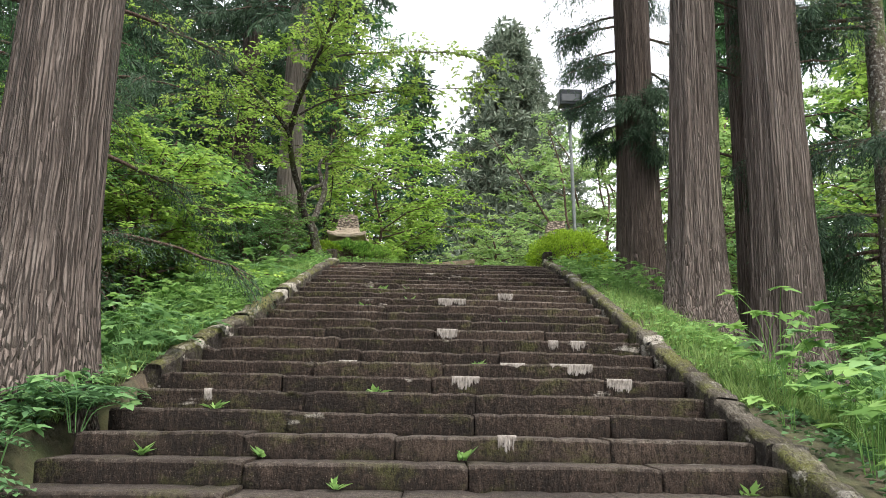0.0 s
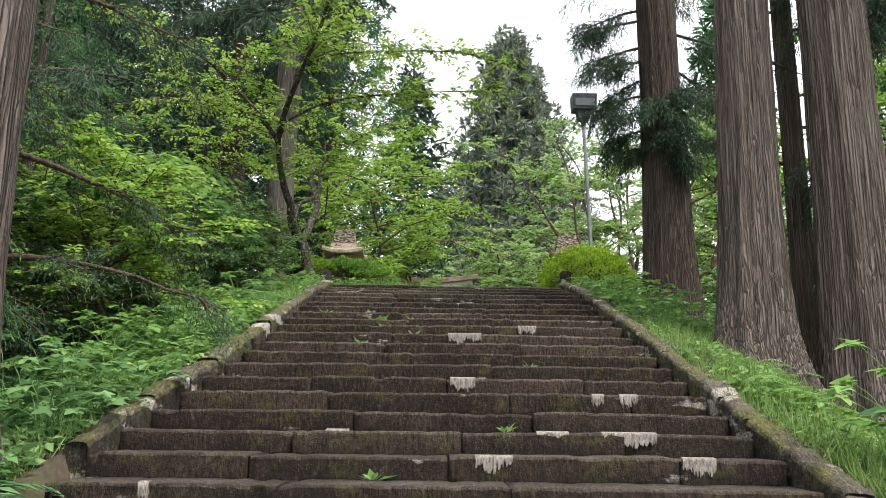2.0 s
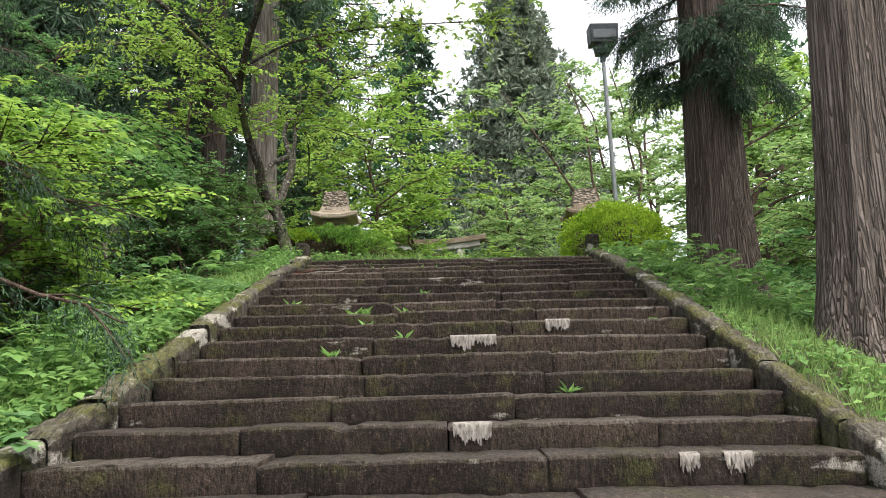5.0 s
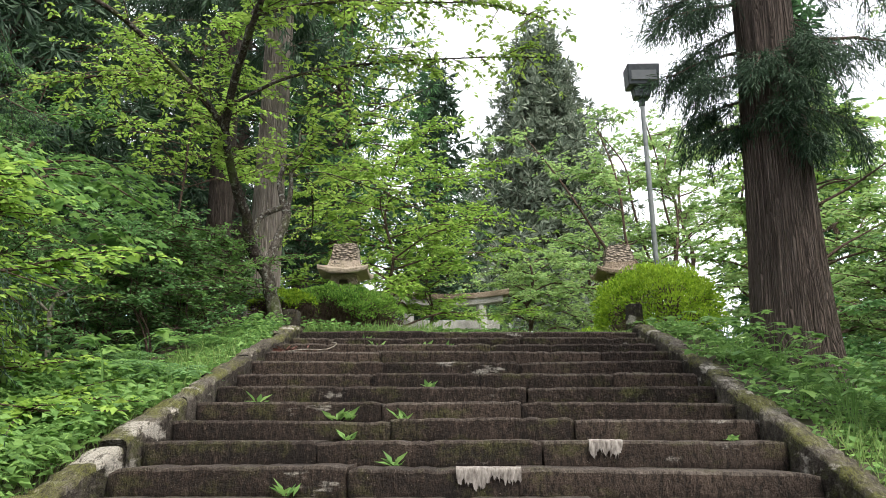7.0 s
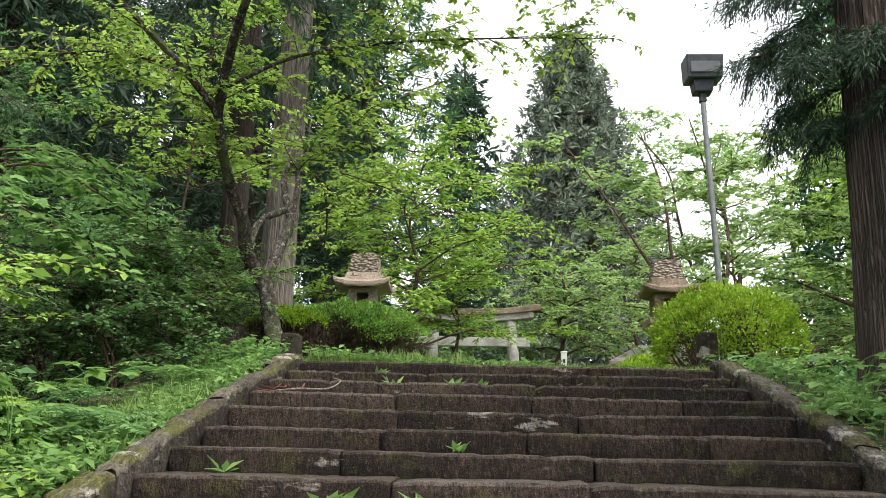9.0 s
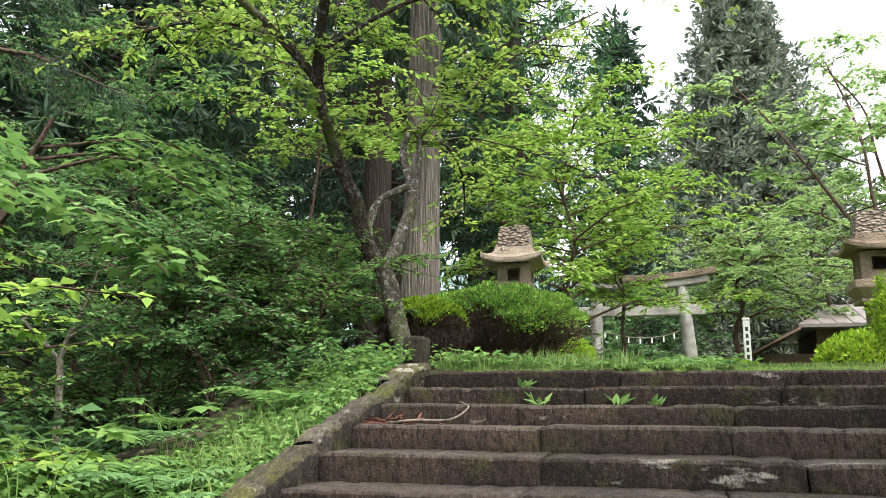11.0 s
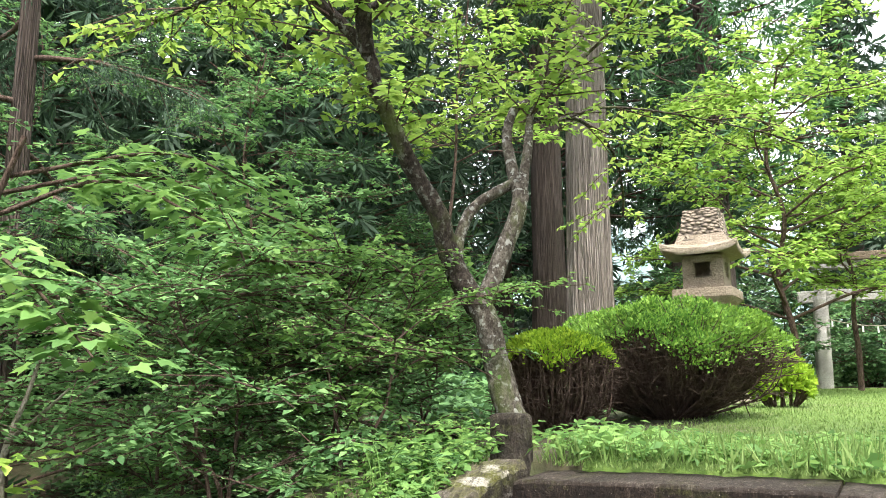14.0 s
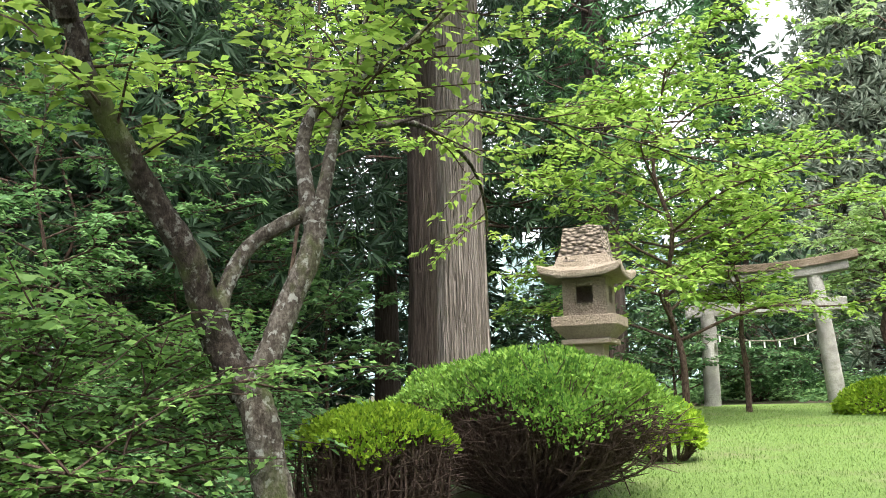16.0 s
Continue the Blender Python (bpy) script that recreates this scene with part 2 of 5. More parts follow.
POLE_METAL = plain_material("galvanised_pole", (0.13, 0.14, 0.14), (0.24, 0.25, 0.25), 9, 0.5, 0.5)
PAPER = plain_material("paper", (0.75, 0.75, 0.72), (0.85, 0.85, 0.82), 5, 0.8)
GLASSY = plain_material("lamp_glass", (0.05, 0.055, 0.06), (0.09, 0.095, 0.1), 3, 0.35)


# ---------------- building helpers
def mesh_of(name, verts, faces, material=None, smooth=False):
    me = bpy.data.meshes.new(name)
    verts = np.asarray(verts, dtype=np.float32)
    faces = np.asarray(faces, dtype=np.int32)
    k = faces.shape[1]
    me.vertices.add(len(verts))
    me.vertices.foreach_set("co", verts.ravel())
    me.loops.add(faces.size)
    me.loops.foreach_set("vertex_index", faces.ravel())
    me.polygons.add(len(faces))
    me.polygons.foreach_set("loop_start", np.arange(0, faces.size, k, dtype=np.int32))
    me.polygons.foreach_set("loop_total", np.full(len(faces), k, dtype=np.int32))
    if smooth:
        me.polygons.foreach_set("use_smooth", np.ones(len(faces), dtype=bool))
    me.update(calc_edges=True)
    if material:
        me.materials.append(material)
    return me


def thing(name, at, label, category, group="", kind=""):
    e = new(name)
    e.empty_display_size = 0.2
    e.location = at
    return tagged(e, label, category, group, kind)


def part(name, me, parent, material=None, label=""):
    if isinstance(me, bmesh.types.BMesh):
        data = bpy.data.meshes.new(name)
        me.to_mesh(data)
        me.free()
        me = data
    if material and not me.materials:
        me.materials.append(material)
    ob = new(name, me)
    ob.parent = parent
    root = parent
    while root.parent:
        root = root.parent
    if parent is root:
        ob.matrix_parent_inverse = Matrix.Translation(-Vector(root.location))
    return tagged(ob, label)


def single(name, me, label, category, kind="", group=""):
    return tagged(new(name, me), label, category, group, kind)


def join_geo(chunks):
    vs, fs, o = [], [], 0
    for v, f in chunks:
        vs.append(v)
        fs.append(np.asarray(f) + o)
        o += len(v)
    return np.concatenate(vs), np.concatenate(fs)


def tube(points, radii, n=8, rough=0.0, rng=None):
    """A tapered tube along a polyline, as (verts, quads)."""
    p = np.asarray(points, float)
    r = np.asarray(radii, float)
    t = np.gradient(p, axis=0)
    t /= np.linalg.norm(t, axis=1, keepdims=True) + 1e-9
    ref = np.array([0.31, 0.87, 0.38]) if abs(t[:, 2]).mean() > 0.7 else np.array([0.02, 0.03, 1.0])
    a = np.cross(t, ref)
    a /= np.linalg.norm(a, axis=1, keepdims=True) + 1e-9
    b = np.cross(t, a)
    ang = np.linspace(0, 2 * np.pi, n, endpoint=False)
    rr = r[:, None] * np.ones(n)
    if rough and rng is not None:
        rr = rr * (1 + rng.normal(0, rough, rr.shape))
    v = p[:, None] + rr[:, :, None] * (np.cos(ang)[None, :, None] * a[:, None] + np.sin(ang)[None, :, None] * b[:, None])
    i = np.arange(len(p) - 1)[:, None] * n
    j = np.arange(n)[None]
    k = (j + 1) % n
    f = np.stack([i + j, i + k, i + n + k, i + n + j], -1).reshape(-1, 4)
    return v.reshape(-1, 3), f


def spline(pts, m=6):
    """A smooth run through the given points."""
    p = np.asarray(pts, float)
    if len(p) < 3:
        u = np.linspace(0, 1, m + 1)[:, None]
        return p[0] * (1 - u) + p[-1] * u
    q = np.vstack([2 * p[0] - p[1], p, 2 * p[-1] - p[-2]])
    out = []
    for i in range(1, len(q) - 2):
        for u in np.linspace(0, 1, m, endpoint=False):
            a, b, c, d = q[i - 1:i + 3]
            out.append(0.5 * (2 * b + (c - a) * u + (2 * a - 5 * b + 4 * c - d) * u * u + (3 * b - a - 3 * c + d) * u ** 3))
    out.append(p[-1])
    return np.array(out)


def unit(v):
    v = np.asarray(v, float)
    return v / (np.linalg.norm(v, axis=-1, keepdims=True) + 1e-9)


def leaf_geo(P, D, N, L, W, fold=0.18):
    """Folded four-cornered leaves: base P, axis D, face N, length L, width W."""
    P, D, N = np.asarray(P), unit(D), np.asarray(N)
    S = unit(np.cross(D, N))
    N = np.cross(S, D)
    L = np.broadcast_to(np.asarray(L, float), (len(P),))[:, None]
    W = np.broadcast_to(np.asarray(W, float), (len(P),))[:, None]
    mid = P + D * L * 0.45 + N * W * fold
    v = np.stack([P, mid + S * W / 2, P + D * L - N * W * fold * 0.6, mid - S * W / 2], 1).reshape(-1, 3)
    return v, np.arange(len(P) * 4).reshape(-1, 4)


# the flight flattens a little towards its head and widens to the left near its foot
STEP_K = (-42, -35, -16, -9, -3, 0)
STEP_Y = (-3.4, -0.65, 6.79, 9.46, 11.77, 12.98)
STEP_Z = (-1.25, -0.375, 2.005, 2.885, 3.59, 3.91)


def step_y(k):
    return float(np.interp(k, STEP_K, STEP_Y))


def step_z(k):
    return float(np.interp(k, STEP_K, STEP_Z))


def nose_z(y):
    """The height of the line over the step edges."""
    return np.interp(y, STEP_Y, STEP_Z)


def left_edge(y):
    return np.interp(y, (4.0, 6.5, 8.3, 10.0, 13.0), (-1.95, -1.87, -1.67, -1.62, -1.56))


def ground_z(x, y):
    """The height of the ground: a bank beside the flight of steps, a level terrace above it."""
    x, y = np.asarray(x, float), np.asarray(y, float)
    line = np.where(y < 12.98, nose_z(y), np.interp(y, (12.98, 17.0, 60.0), (3.915, 4.06, 4.84)))
    e = np.maximum(np.abs(x) - np.where(x < 0, 0.15 - left_edge(y), 1.8), 0)
    right = 0.1 * np.minimum(e, 0.5) + 0.45 * np.clip(e - 0.4, 0, 6)
    left = 0.12 * np.minimum(e, 1.0) + 0.42 * np.clip(e - 1.0, 0, 4.5)
    u = np.clip((y - 13.6) / 4.0, 0, 1)
    u = u * u * (3 - 2 * u)
    drop = np.where(x > 0, right, left) * (1 - u)
    waves = 0.06 * np.sin(1.7 * x + 0.6 * y) * np.sin(1.1 * y - 0.5 * x) * np.clip(e, 0, 1)
    return line - drop + waves + np.where(y < 13, -0.02, 0.02)


# ---------------- ground
def axis(lo, fine_lo, fine_hi, hi, step):
    a = list(np.arange(fine_lo, fine_hi + 1e-6, step))
    s = step
    while a[-1] < hi:
        s *= 1.35
        a.append(a[-1] + s)
    s = step
    while a[0] > lo:
        s *= 1.35
        a.insert(0, a[0] - s)
    return np.array(a)


gx, gy = axis(-900, -9, 9, 900, 0.2), axis(-300, -4, 36, 1500, 0.2)
X, Y = np.meshgrid(gx, gy)
Z = ground_z(X, Y)
Z = np.where((X < 1.75) & (X > left_edge(Y) - 0.1) & (Y < 13.25), Z - 0.5, Z)
nx = len(gx)
ii, jj = np.meshgrid(np.arange(len(gy) - 1), np.arange(nx - 1), indexing="ij")
quads = np.stack([ii * nx + jj, ii * nx + jj + 1, (ii + 1) * nx + jj + 1, (ii + 1) * nx + jj], -1).reshape(-1, 4)
gm = mesh_of("ground", np.stack([X, Y, Z], -1).reshape(-1, 3), quads, SOIL, True)
gm.materials.append(LAWN)
cx, cy = X[:-1, :-1].ravel(), Y[:-1, :-1].ravel()
on_lawn = (cy > 13.2) & (cx > -1.4 - 0.05 * (cy - 13)) & (cx < 6) & (cy < 31)
gm.polygons.foreach_set("material_index", on_lawn.astype(np.int32))
ground = single("ground", gm, "sloping forest floor with a mown grass terrace", "ground", "structure")

# ---------------- steps
TOP_Y, TOP_Z, HALF = 12.98, 3.91, 1.65


def block(x0, x1, y0, y1, z0, z1, rng, wear=0.009, nx=26):
    """A worn stone block: a box with a rounded, chipped front edge."""
    prof = [(y0 + 0.01, z0), (y0 - 0.002, z0 + 0.4 * (z1 - z0)), (y0, z1 - 0.016), (y0 + 0.005, z1 - 0.004), (y0 + 0.014, z1), (y1, z1 + 0.004), (y1, z0)]
    xs = np.linspace(x0, x1, nx)
    m = len(prof)
    V = np.zeros((nx, m, 3))
    chip = -np.abs(np.convolve(rng.normal(0, 1, nx + 2), [0.25, 0.5, 0.25], "valid")) * wear * (rng.uniform(0, 1, nx) ** 1.5 + 0.25)
    sag = rng.normal(0, 0.008)
    for a, x in enumerate(xs):
        for c, (y, z) in enumerate(prof):
            top = 1 if 2 <= c <= 4 else 0
            V[a, c] = (x, y + (abs(chip[a]) * 0.7 if top else 0) + rng.normal(0, 0.004), z + (chip[a] + sag * (a / nx - 0.5)) * (1 if c >= 2 and c < 6 else 0))
    V[0, 2:5, 2] -= 0.008
    V[-1, 2:5, 2] -= 0.008
    V[0, :, 0] += rng.normal(0, 0.004, m)
    V = V.reshape(-1, 3)
    i = np.arange(nx - 1)[:, None] * m
    j = np.arange(m)[None]
    k = (j + 1) % m
    f = np.stack([i + j, i + m + j, i + m + k, i + k], -1).reshape(-1, 4)
    e = (nx - 1) * m
    quads_ = [f, np.array([[0, 1, 2, 6], [6, 2, 4, 5]]), np.array([[e + 6, e + 2, e + 1, e], [e + 5, e + 4, e + 2, e + 6]])]
    return V, np.concatenate(quads_)


stairs = thing("stone_stairs", (0, TOP_Y, TOP_Z), "long flight of worn dark stone steps with moss", "stairs", kind="structure")
rng = np.random.default_rng(4)
for k in range(0, -36, -1):
    y, z = step_y(k), step_z(k)
    back, under = step_y(k + 1) if k < 0 else y + 0.4, step_z(k - 1)
    x = float(left_edge(y))
    while x < HALF - 0.01:
        w = rng.uniform(0.75, 1.25)
        if HALF - x - w < 0.5:
            w = HALF - x
        v, f = block(x + 0.004, x + w - 0.004, y + rng.normal(0, 0.008), back + 0.05, under - 0.06, z + rng.normal(0, 0.004), rng)
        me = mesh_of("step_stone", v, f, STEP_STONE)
        me.materials.append(WORN_LIT_STONE)
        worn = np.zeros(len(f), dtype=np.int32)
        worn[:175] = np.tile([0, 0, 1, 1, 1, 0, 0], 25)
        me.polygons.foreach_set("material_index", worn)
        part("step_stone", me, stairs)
        x += w


def curb_run(side, k0, rng):
    c = thing("stair_curb", (side * 1.74, TOP_Y, TOP_Z), "sloping mossy stone curb beside the steps", "curb", kind="structure")
    y = step_y(k0)
    while y < TOP_Y + 0.15:
        ln = min(rng.uniform(0.35, 0.95), TOP_Y + 0.2 - y)
        y1 = y + ln
        n = 16
        wid = 0.145 + rng.normal(0, 0.016)
        V = []
        off, turn = rng.normal(0, 0.006), rng.normal(0, 0.01)
        knock = np.convolve(np.abs(rng.normal(0, 1, n + 2)), [0.3, 0.4, 0.3], "valid") * 0.012
        for q_, yy in enumerate(np.linspace(y + 0.008, y1 - 0.008, n)):
            zz = float(nose_z(yy)) + 0.066 + off + rng.normal(0, 0.006) - knock[q_] - (0.014 if q_ in (0, n - 1) else 0)
            xi = (HALF if side > 0 else -float(left_edge(yy))) + rng.normal(0, 0.007) + turn * (q_ / n - 0.5) + 0.5 * knock[q_]
            xo = xi + wid + rng.normal(0, 0.009)
            V += [(side * xi, yy, zz - 0.5), (side * (xi + 0.003), yy, zz - 0.034), (side * (xi + 0.01), yy, zz - 0.007), (side * (xi + 0.03), yy, zz + 0.003), (side * (xo - 0.04), yy, zz + rng.normal(0, 0.004)), (side * (xo - 0.012), yy, zz - 0.008), (side * xo, yy, zz - 0.04), (side * xo, yy, zz - 0.5)]
        i = np.arange(n - 1)[:, None] * 8
        j = np.arange(8)[None]
        q = (j + 1) % 8
        f = np.stack([i + j, i + q, i + 8 + q, i + 8 + j], -1).reshape(-1, 4)
        e = (n - 1) * 8
        f = np.concatenate([f, [[0, 1, 6, 7], [1, 2, 5, 6], [2, 3, 4, 5], [e + 7, e + 6, e + 1, e], [e + 6, e + 5, e + 2, e + 1], [e + 5, e + 4, e + 3, e + 2]]])
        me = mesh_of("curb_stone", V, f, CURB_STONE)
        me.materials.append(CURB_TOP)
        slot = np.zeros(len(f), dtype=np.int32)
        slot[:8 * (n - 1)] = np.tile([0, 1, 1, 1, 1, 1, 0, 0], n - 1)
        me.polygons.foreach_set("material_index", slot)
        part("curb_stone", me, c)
        y = y1


curb_run(-1, -18, np.random.default_rng(5))
curb_run(1, -35, np.random.default_rng(6))


def rounded_box(sx, sy, sz, bev=0.015, seg=2, taper=1.0):
    bm = bmesh.new()
    bmesh.ops.create_cube(bm, size=1.0)
    for v in bm.verts:
        s = taper if v.co.z > 0 else 1.0
        v.co = Vector((v.co.x * sx * s, v.co.y * sy * s, (v.co.z + 0.5) * sz))
    bmesh.ops.bevel(bm, geom=bm.edges[:], offset=bev, segments=seg, affect="EDGES", profile=0.5)
    return bm


def moved(bm, x, y, z, rz=0.0, rx=0.0, ry=0.0):
    bm.transform(pose(x, y, z, rx, ry, rz))
    return bm


for px, py, top in ((-1.715, 13.32, 4.17), (1.82, 13.85, 4.31)):
    bm = moved(rounded_box(0.16, 0.18, 0.62, 0.026, 3, 0.93), px, py, top - 0.62, 4 if px > 0 else -4)
    me = bpy.data.meshes.new("stone_post")
    bm.to_mesh(me)
    bm.free()
    me.materials.append(CURB_STONE)
    single("stone_post", me, "short weathered stone end post with rounded top", "post", group="posts at the stair head")


# ---------------- trees
def cedar_trunk(base, r0, r1, h, lean, seed, n=72, rows=60, flare=0.45, ridge=0.05):
    """A tall trunk with a flared foot and vertical bark ridges."""
    g = np.random.default_rng(seed)
    ang = np.linspace(0, 2 * np.pi, n, endpoint=False)
    zz = np.concatenate([np.linspace(-0.5, 1.2, rows // 2, endpoint=False), np.linspace(1.2, h, rows - rows // 2)])
    lobes = sum(g.uniform(0.3, 1) * np.cos(k * ang + g.uniform(0, 6.28)) for k in (3, 4, 5, 7)) / 3
    strips = np.convolve(np.tile(g.normal(0, 1, n), 3), [0.25, 0.5, 0.25], "same")[n:2 * n]
    V = []
    for z in zz:
        f = z / h
        r = (r0 + (r1 - r0) * max(f, 0)) * (0.84 + 0.25 * math.exp(-max(z, 0) / 1.3))
        fl = math.exp(-max(z + 0.15, 0) / 0.42)
        rr = r * (1 + flare * fl * (0.8 + 0.5 * lobes) + 0.02 * lobes)
        wob = np.array([noise.noise(Vector((math.cos(a) * 9 * r0 * 2, math.sin(a) * 9 * r0 * 2, z * 0.9 + seed * 7))) for a in ang])
        rr = rr * (1 + ridge * (0.8 * strips + 1.4 * wob))
        c = (base[0] + lean[0] * z, base[1] + lean[1] * z)
        V.append(np.stack([c[0] + rr * np.cos(ang), c[1] + rr * np.sin(ang), np.full(n, base[2] + z)], -1))
    V = np.concatenate(V)
    i = np.arange(len(zz) - 1)[:, None] * n
    j = np.arange(n)[None]
    k = (j + 1) % n
    return V, np.stack([i + j, i + k, i + n + k, i + n + j], -1).reshape(-1, 4)


def spray_needles(path, rng, per=26, length=0.13, twig=0.42, width=0.011):
    """Cedar foliage along a branch: side twigs that droop, each with spiky strands."""
    P, D = [], []
    m = len(path)
    t = unit(np.gradient(path, axis=0))
    for i in range(m):
        for _ in range(per):
            s = rng.choice([-1, 1])
            side = np.cross(t[i], (0, 0, 1)) * s
            d = unit(0.5 * t[i] + side * rng.uniform(0.2, 1) + np.array([0, 0, rng.uniform(-1.3, 0.25)]) + rng.normal(0, 0.15, 3))
            ln = twig * rng.uniform(0.4, 1.1) * (1.1 - 0.5 * i / m)
            u = np.linspace(0.1, 1, 7)[:, None]
            q = path[i] + rng.normal(0, 0.03, 3) + d * ln * u + np.array([0, 0, -0.35]) * ln * u * u
            P.append(q)
            D.append(unit(d + np.array([0, 0, -0.35]) + rng.normal(0, 0.45, (7, 3))))
    P, D = np.concatenate(P), np.concatenate(D)
    N = unit(rng.normal(0, 1, P.shape))
    return leaf_geo(P, D, N, length * rng.uniform(0.6, 1.2, len(P)), width * rng.uniform(0.7, 1.4, len(P)))


def cedar_branch(start, direction, length, rng, droop=0.35, steps=9):
    d = unit(direction)
    u = np.linspace(0, 1, steps)[:, None]
    p = np.asarray(start) + d * length * u + np.array([0, 0, -droop * length]) * u ** 1.6
    p[1:] += np.cumsum(rng.normal(0, 0.025 * length / steps * 3, (steps - 1, 3)), axis=0)
    return p


def cedar(name, base, r0, r1, h, lean, seed, label, branches, bark=CEDAR_BARK, needles=CEDAR_GREEN, n=72, rows=60, flare=0.45, group="", per=38, strand=0.09, width=0.009, bare=()):
    """branches: (height, azimuth in degrees, length, droop); bare: dead limbs, likewise."""
    g = np.random.default_rng(seed + 100)
    e = thing(name, base, label, "tree", group)
    part("trunk", mesh_of("trunk", *cedar_trunk(base, r0, r1, h, lean, seed, n, rows, flare), bark, True), e)
    chunks = []
    for hh, az, ln, dr in branches:
        a = radians(az)
        s = np.array([base[0] + lean[0] * hh, base[1] + lean[1] * hh, base[2] + hh])
        p = cedar_branch(s, (math.cos(a), math.sin(a), 0.12), ln, g, dr)
        part("branch", mesh_of("branch", *tube(p, np.linspace(0.03, 0.006, len(p)) * (0.6 + ln / 4), 6), TWIG_BARK, True), e)
        chunks.append(spray_needles(spline(p, 2)[6:], g, max(3, per // 5), strand, 0.3, width))
        tt = unit(np.gradient(p, axis=0))
        for q in range(7):
            i = int(g.integers(2, len(p) - 1))
            d = unit(tt[i] * g.uniform(0.3, 1) + np.cross(tt[i], (0, 0, 1)) * g.choice([-1, 1]) * g.uniform(0.3, 1.1) + np.array([0, 0, g.normal(0.0, 0.3)]))
            w = cedar_branch(p[i], d, ln * g.uniform(0.18, 0.42), g, g.uniform(0.1, 0.7), 6)
            part("branchlet", mesh_of("branchlet", *tube(w[[0, 2, 5]], np.linspace(0.008, 0.003, 3), 4), TWIG_BARK), e)
            chunks.append(spray_needles(w, g, max(3, per // 5), strand, 0.26, width))
    if chunks:
        part("needle_foliage", mesh_of("needle_foliage", *join_geo(chunks), needles), e, label="drooping dark green needle sprays")
    for hh, az, ln, dr in bare:
        a = radians(az)
        s = np.array([base[0] + lean[0] * hh, base[1] + lean[1] * hh, base[2] + hh])
        p = spline(cedar_branch(s, (math.cos(a), math.sin(a), 0.3), ln, g, dr, 5) + g.normal(0, 0.03, (5, 3)), 4)
        part("dead_limb", mesh_of("dead_limb", *tube(p, np.linspace(0.022, 0.004, len(p)), 6), TWIG_BARK, True), e)
    return e


def gz(x, y):
    return float(ground_z(x, y))


# the cedars beside the steps
g = np.random.default_rng(21)


def ring(lo, hi, count, az0, az1, l0, l1, droop=0.35):
    return [(g.uniform(lo, hi), g.uniform(az0, az1), g.uniform(l0, l1), g.uniform(0.6, 1.3) * droop) for _ in range(count)]


cedar("cedar_tree", (-2.62, 5.6, gz(-2.6, 5.6)), 0.39, 0.24, 16, (0.014, 0), 1, "massive old cedar trunk with flared roots beside steps", ring(5.5, 9, 5, 90, 200, 1.5, 2.6), n=112, rows=90, flare=0.42)
cedar("cedar_tree", (3.22, 13.15, gz(3.22, 13.15) - 0.05), 0.385, 0.2, 17, (-0.006, 0), 2, "tall dark cedar with drooping branches over the steps", [(2.7, 178, 0.72, 0.3), (3.0, 150, 0.94, 0.35), (3.2, 195, 0.86, 0.35), (3.5, 165, 1.08, 0.3), (3.8, 140, 1.01, 0.3), (4.0, 185, 1.15, 0.3), (4.3, 160, 1.22, 0.25), (4.7, 175, 1.22, 0.25), (5.0, 150, 1.3, 0.25), (5.4, 190, 1.22, 0.25), (3.0, 20, 1.2, 0.3), (3.5, -20, 1.4, 0.3), (4.0, 40, 1.6, 0.3), (4.5, 10, 1.6, 0.3), (2.6, -70, 0.5, 0.6), (2.9, -100, 0.55, 0.6), (3.2, -80, 0.6, 0.6), (3.4, -120, 0.6, 0.6), (3.6, -60, 0.6, 0.6)] + ring(5.5, 8, 5, 0, 360, 1.2, 2.0), CEDAR_BARK_DARK, flare=0.25, bare=[(1.1, 10, 1.2, -0.2), (1.6, -20, 1.4, -0.3), (2.0, 30, 1.2, 0.1)], n=96)
cedar("cedar_tree", (2.76, 9.15, gz(2.76, 9.15)), 0.315, 0.2, 16, (0.03, 0), 3, "cedar with fibrous grey-brown bark and flared roots", ring(4.6, 8, 7, 0, 180, 1.0, 1.8), flare=0.62, n=112, rows=90, bare=[(3.0, 30, 1.0, 0.2), (3.4, 60, 1.3, -0.1), (3.8, 10, 1.2, 0.3)])
cedar("cedar_tree", (3.68, 8.95, gz(3.68, 8.95)), 0.37, 0.27, 16, (-0.002, 0), 4, "thick cedar trunk with shredding reddish-grey bark", ring(5.0, 8, 6, -30, 120, 1.0, 1.9), flare=0.4, n=112, rows=90, bare=[(3.5, 20, 1.2, 0.1)])
cedar("cedar_tree", (3.85, 10.4, gz(3.85, 10.4)), 0.15, 0.1, 13, (0.0, 0), 5, "slim dark cedar with many thin dead limbs", ring(4.0, 8, 9, 0, 360, 1.0, 1.8), CEDAR_BARK_DARK, n=48, bare=[(2.0, 10, 1.3, 0.1), (2.5, 190, 0.7, 0.2), (2.9, -10, 1.4, 0.2), (3.3, 30, 1.3, -0.1), (3.7, 200, 0.8, 0.1), (4.1, 0, 1.5, 0.2), (4.4, 170, 0.8, 0.3)])
cedar("cedar_tree", (5.0, 9.3, gz(5.0, 9.3)), 0.15, 0.1, 11, (0.02, 0), 6, "slim cedar trunk with pale lichen spots", ring(1.8, 5.5, 14, 100, 300, 1.0, 1.8, 0.3), CHERRY_BARK, CEDAR_GREEN, n=40, flare=0.2)

